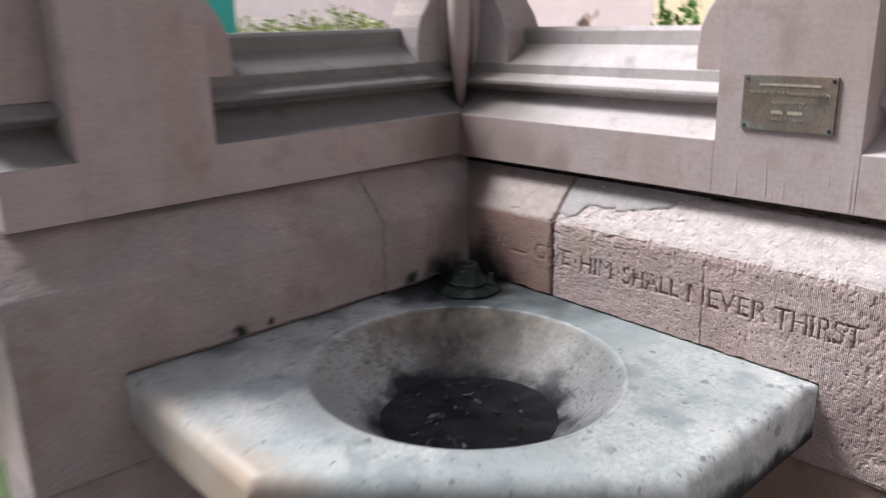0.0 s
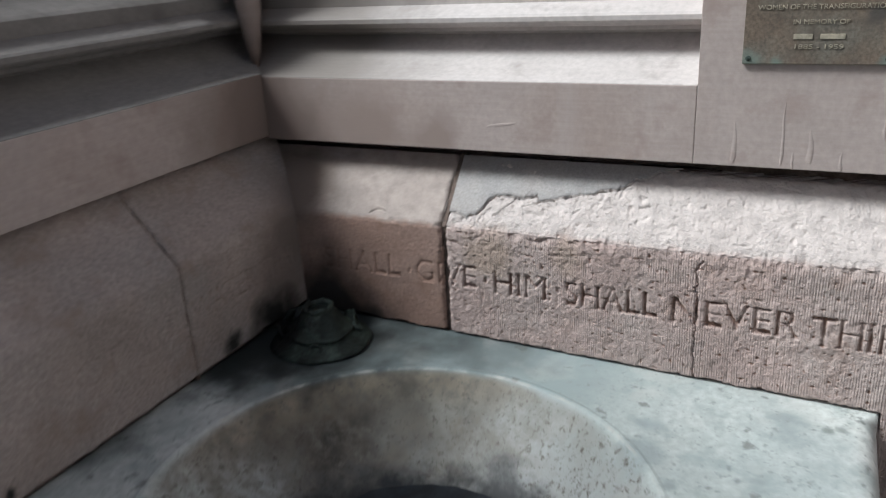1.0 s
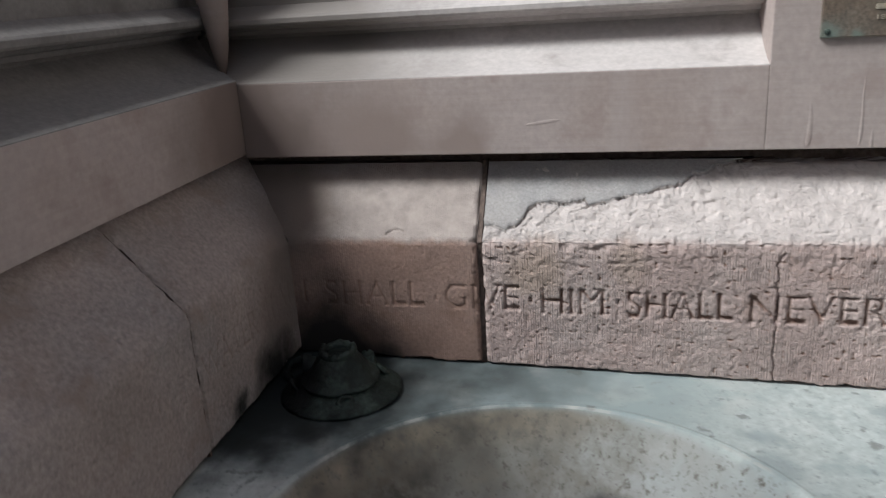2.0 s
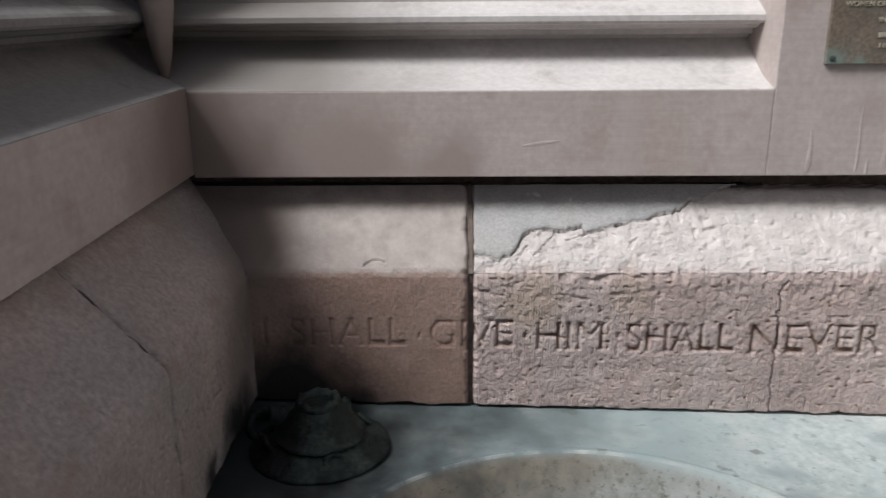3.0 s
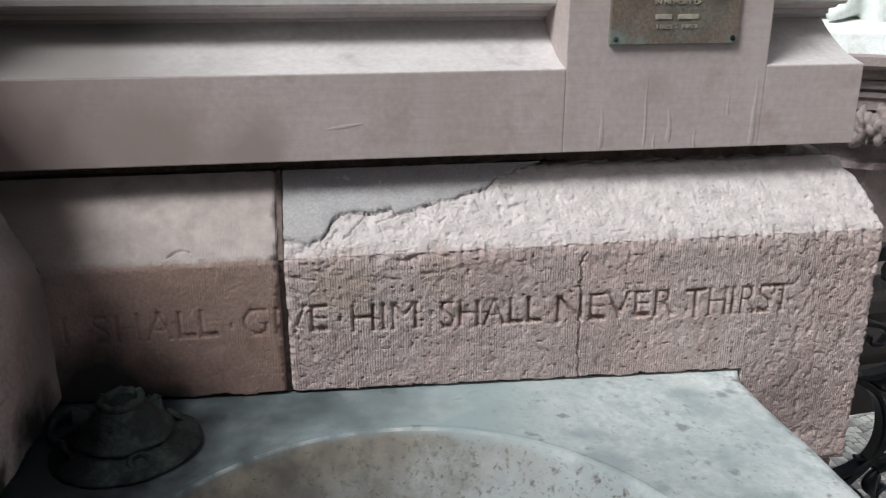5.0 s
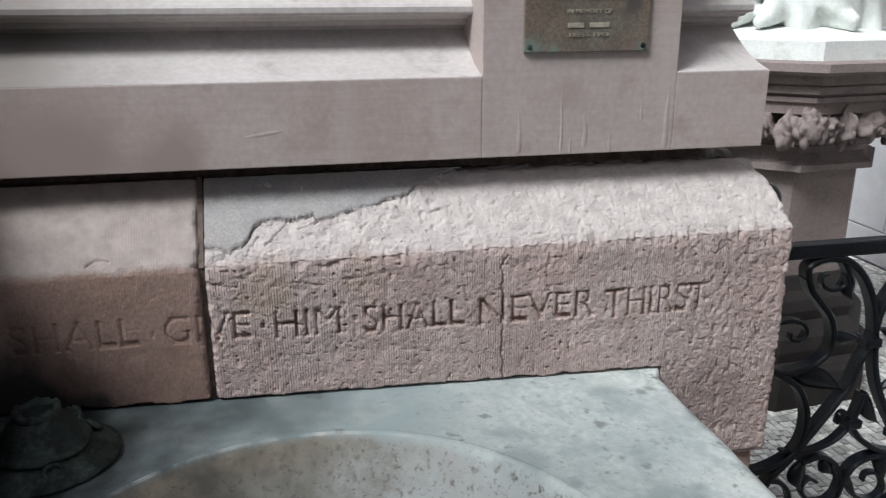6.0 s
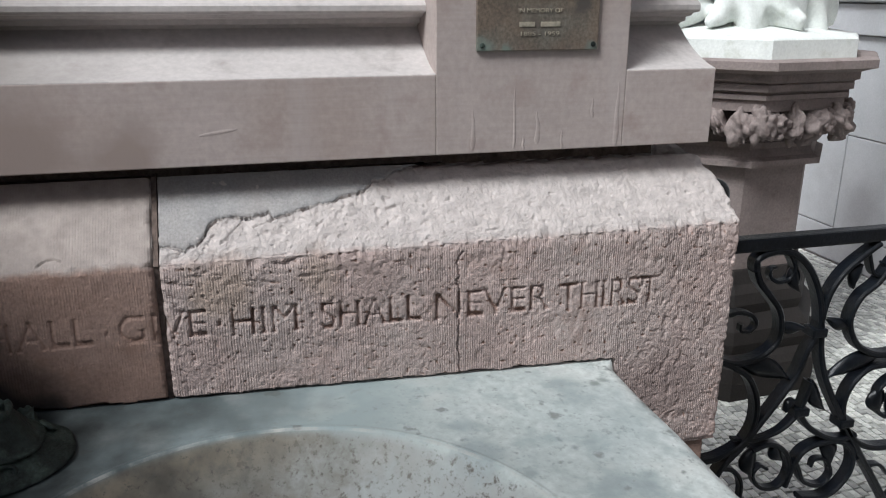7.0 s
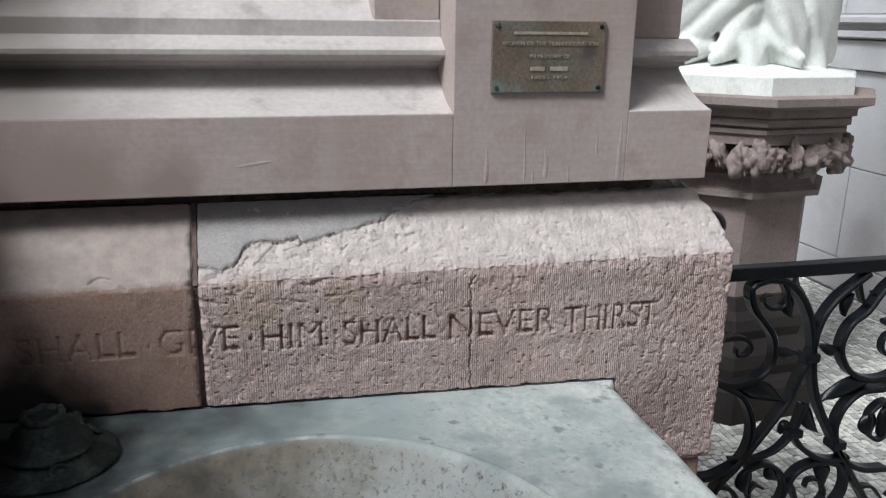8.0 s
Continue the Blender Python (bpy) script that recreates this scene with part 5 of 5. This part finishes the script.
# ---- building wall behind, laid in large pale blocks ----
BY = -1.80
# plain core runs on unseen: blocks southern sky, browner to cut bounced light
back_wall = tagged(link("wall_south", box(-7, 12, BY - 0.5, BY - 0.012, FLOOR - 0.1, 8.0, 0), CHURCH), "pale ashlar wall with an added brownstone run out of view", "wall", kind="structure")
for row, (z0, z1, off) in enumerate(((FLOOR, 0.27, 0.3), (0.27, 0.79, 0.72), (0.79, 1.31, 0.3), (1.31, 1.47, 0.2), (1.60, 2.14, 0.5), (2.14, 2.70, 0.1))):
    x = 2.2 - off
    while x < 7.5:
        L = 0.86
        a, b = max(x, 2.2), x + L
        if b - a > 0.1:
            ob = link("stone_block", box(a + 0.003, b - 0.003, BY - 0.1, BY + (0.025 if row == 3 else 0.0), z0 + 0.003, z1 - 0.003, 0.005), ASHLAR)
            ob.parent = back_wall
        x += L
for prof in ([(0.0, 1.47), (0.06, 1.485), (0.06, 1.515), (0.03, 1.525), (0.03, 1.545), (0.085, 1.56), (0.085, 1.585), (0.0, 1.60)],):
    bm = solid([Vector((2.2, BY + d, z)) for d, z in prof + [(-0.1, 1.60), (-0.1, 1.47)]], [Vector((7.5, BY + d, z)) for d, z in prof + [(-0.1, 1.60), (-0.1, 1.47)]])
    link("string_course", bm, ASHLAR).parent = back_wall

# added out of view, to keep western sky off the pedestal
wall_west = tagged(link("wall_west", box(-1.7, -1.3, BY, 0.2, FLOOR - 0.1, 7.0, 0.01), CHURCH), "plain brownstone wall added out of view to block sky", "wall", kind="structure")

# ---- garden beyond the openings ----


def leaves(name, center, size, count, leaf, mat, label, category, seed):
    """A bush: many small folded leaves round a ragged volume."""
    r = random.Random(seed)
    bm = bmesh.new()
    for _ in range(count):
        d = Vector((r.gauss(0, 1), r.gauss(0, 1), r.gauss(0, 1))).normalized() * (0.55 + 0.45 * r.random())
        k = 0.8 + 0.35 * noise.noise(d * 2.2 + Vector((seed, 0, 0)))
        p = Vector(center) + Vector((d.x * size[0], d.y * size[1], d.z * size[2])) * k
        if p.z < -0.1:
            continue
        q = Euler((r.uniform(0, 6.3), r.uniform(0, 6.3), r.uniform(0, 6.3))).to_matrix()
        L = leaf * r.uniform(0.7, 1.3)
        vs = [bm.verts.new(p + q @ Vector(c) * L) for c in ((-1, 0, 0), (0, -0.45, 0.12), (1, 0, 0), (0, 0.45, 0.12))]
        bm.faces.new(vs[:3])
        bm.faces.new((vs[0], vs[2], vs[3]))
    return tagged(link(name, bm, mat), label, category, kind="stuff")


TWIG = material("dry_leaf", (0.44, 0.33, 0.28), 0.8, var=0.3, scale=8, bump=0.2)
LIME = material("lime_leaf", (0.44, 0.49, 0.22), 0.7, var=0.3, scale=8, bump=0.2)
leaves("hedge", (4.35, 6.75, 0.82), (2.7, 1.0, 1.10), 32000, 0.035, LIME, "yellow-green clipped hedge in the garden", "hedge", 3)
leaves("hedge", (2.2, 8.4, 0.72), (1.6, 0.7, 1.05), 10000, 0.04, LIME, "yellow-green clipped hedge in the garden", "hedge", 4)
leaves("shrub", (4.30, 2.66, 0.85), (0.36, 0.34, 0.98), 9000, 0.032, LEAF, "leafy green shrub against a wall", "shrub", 5)
leaves("dry_shrub", (5.75, 4.35, 0.8), (0.55, 0.5, 1.0), 2600, 0.05, TWIG, "brown half-bare garden shrub", "shrub", 6)
tagged(link("garden_board", box(2.35, 2.86, 5.33, 5.40, -0.12, 2.2, 0.01), TEAL), "plain turquoise painted board standing in the garden", "board")
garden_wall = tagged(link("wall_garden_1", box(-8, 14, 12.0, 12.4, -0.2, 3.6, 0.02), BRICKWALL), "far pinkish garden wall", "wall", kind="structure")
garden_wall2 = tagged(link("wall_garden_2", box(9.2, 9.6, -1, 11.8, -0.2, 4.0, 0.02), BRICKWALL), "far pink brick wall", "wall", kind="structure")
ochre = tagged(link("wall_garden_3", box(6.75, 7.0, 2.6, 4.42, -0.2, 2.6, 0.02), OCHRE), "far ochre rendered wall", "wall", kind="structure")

# ---- mosaic floor: small setts in waving courses ----


def sett_mesh(name, L, Wd, seed):
    r = random.Random(seed)
    top = [Vector((sx * L / 2 * r.uniform(0.82, 1.0), sy * Wd / 2 * r.uniform(0.82, 1.0), 0.0)) for sx, sy in ((-1, -1), (1, -1), (1, 1), (-1, 1))]
    return top


rnd = random.Random(9)
kinds = []
for k in range(6):
    top = sett_mesh("sett", 0.036, 0.024, k)
    bm = solid([p * 1.04 + Vector((0, 0, -0.012)) for p in top], [p + Vector((0, 0, r0)) for p, r0 in zip(top, (0.0, 0.0008, 0.0, 0.0008))])
    me = bpy.data.meshes.new("sett")
    bm.to_mesh(me)
    bm.free()
    me.materials.append(TESSERA)
    kinds.append(me)
rest_v, rest_f, made = [], [], 0
row_i = 0
y = -1.79
while y < 0.75:
    x = 1.75 + rnd.uniform(0, 0.03)
    while x < 4.9:
        yy = y + 0.018 * math.sin(x * 3.2 + 0.7 * math.sin(y * 2.5)) + rnd.uniform(-0.002, 0.002)
        ang = 0.058 * math.cos(x * 3.2 + 0.7 * math.sin(y * 2.5)) + rnd.uniform(-0.06, 0.06)
        z = FLOOR + rnd.uniform(-0.002, 0.001)
        k = rnd.randrange(6)
        if 2.12 < x < 2.52 and -0.56 < yy < 0.10 and made < 300:
            ob = new("sett", kinds[k])
            ob.matrix_world = Matrix.Translation((x, yy, z)) @ Matrix.Rotation(ang, 4, "Z")
            ob.parent = floor
            made += 1
        else:
            b0 = len(rest_v)
            ca, sa = math.cos(ang), math.sin(ang)
            for v in kinds[k].vertices:
                rest_v.append((x + v.co.x * ca - v.co.y * sa, yy + v.co.x * sa + v.co.y * ca, z + v.co.z))
            rest_f.extend(tuple(b0 + i for i in pl.vertices) for pl in kinds[k].polygons)
        x += 0.0385 + rnd.uniform(-0.003, 0.003)
    y += 0.0262
me = bpy.data.meshes.new("setts")
me.from_pydata(rest_v, [], rest_f)
me.materials.append(TESSERA)
rest = tagged(new("setts", me), kind="stuff")
rest.parent = floor
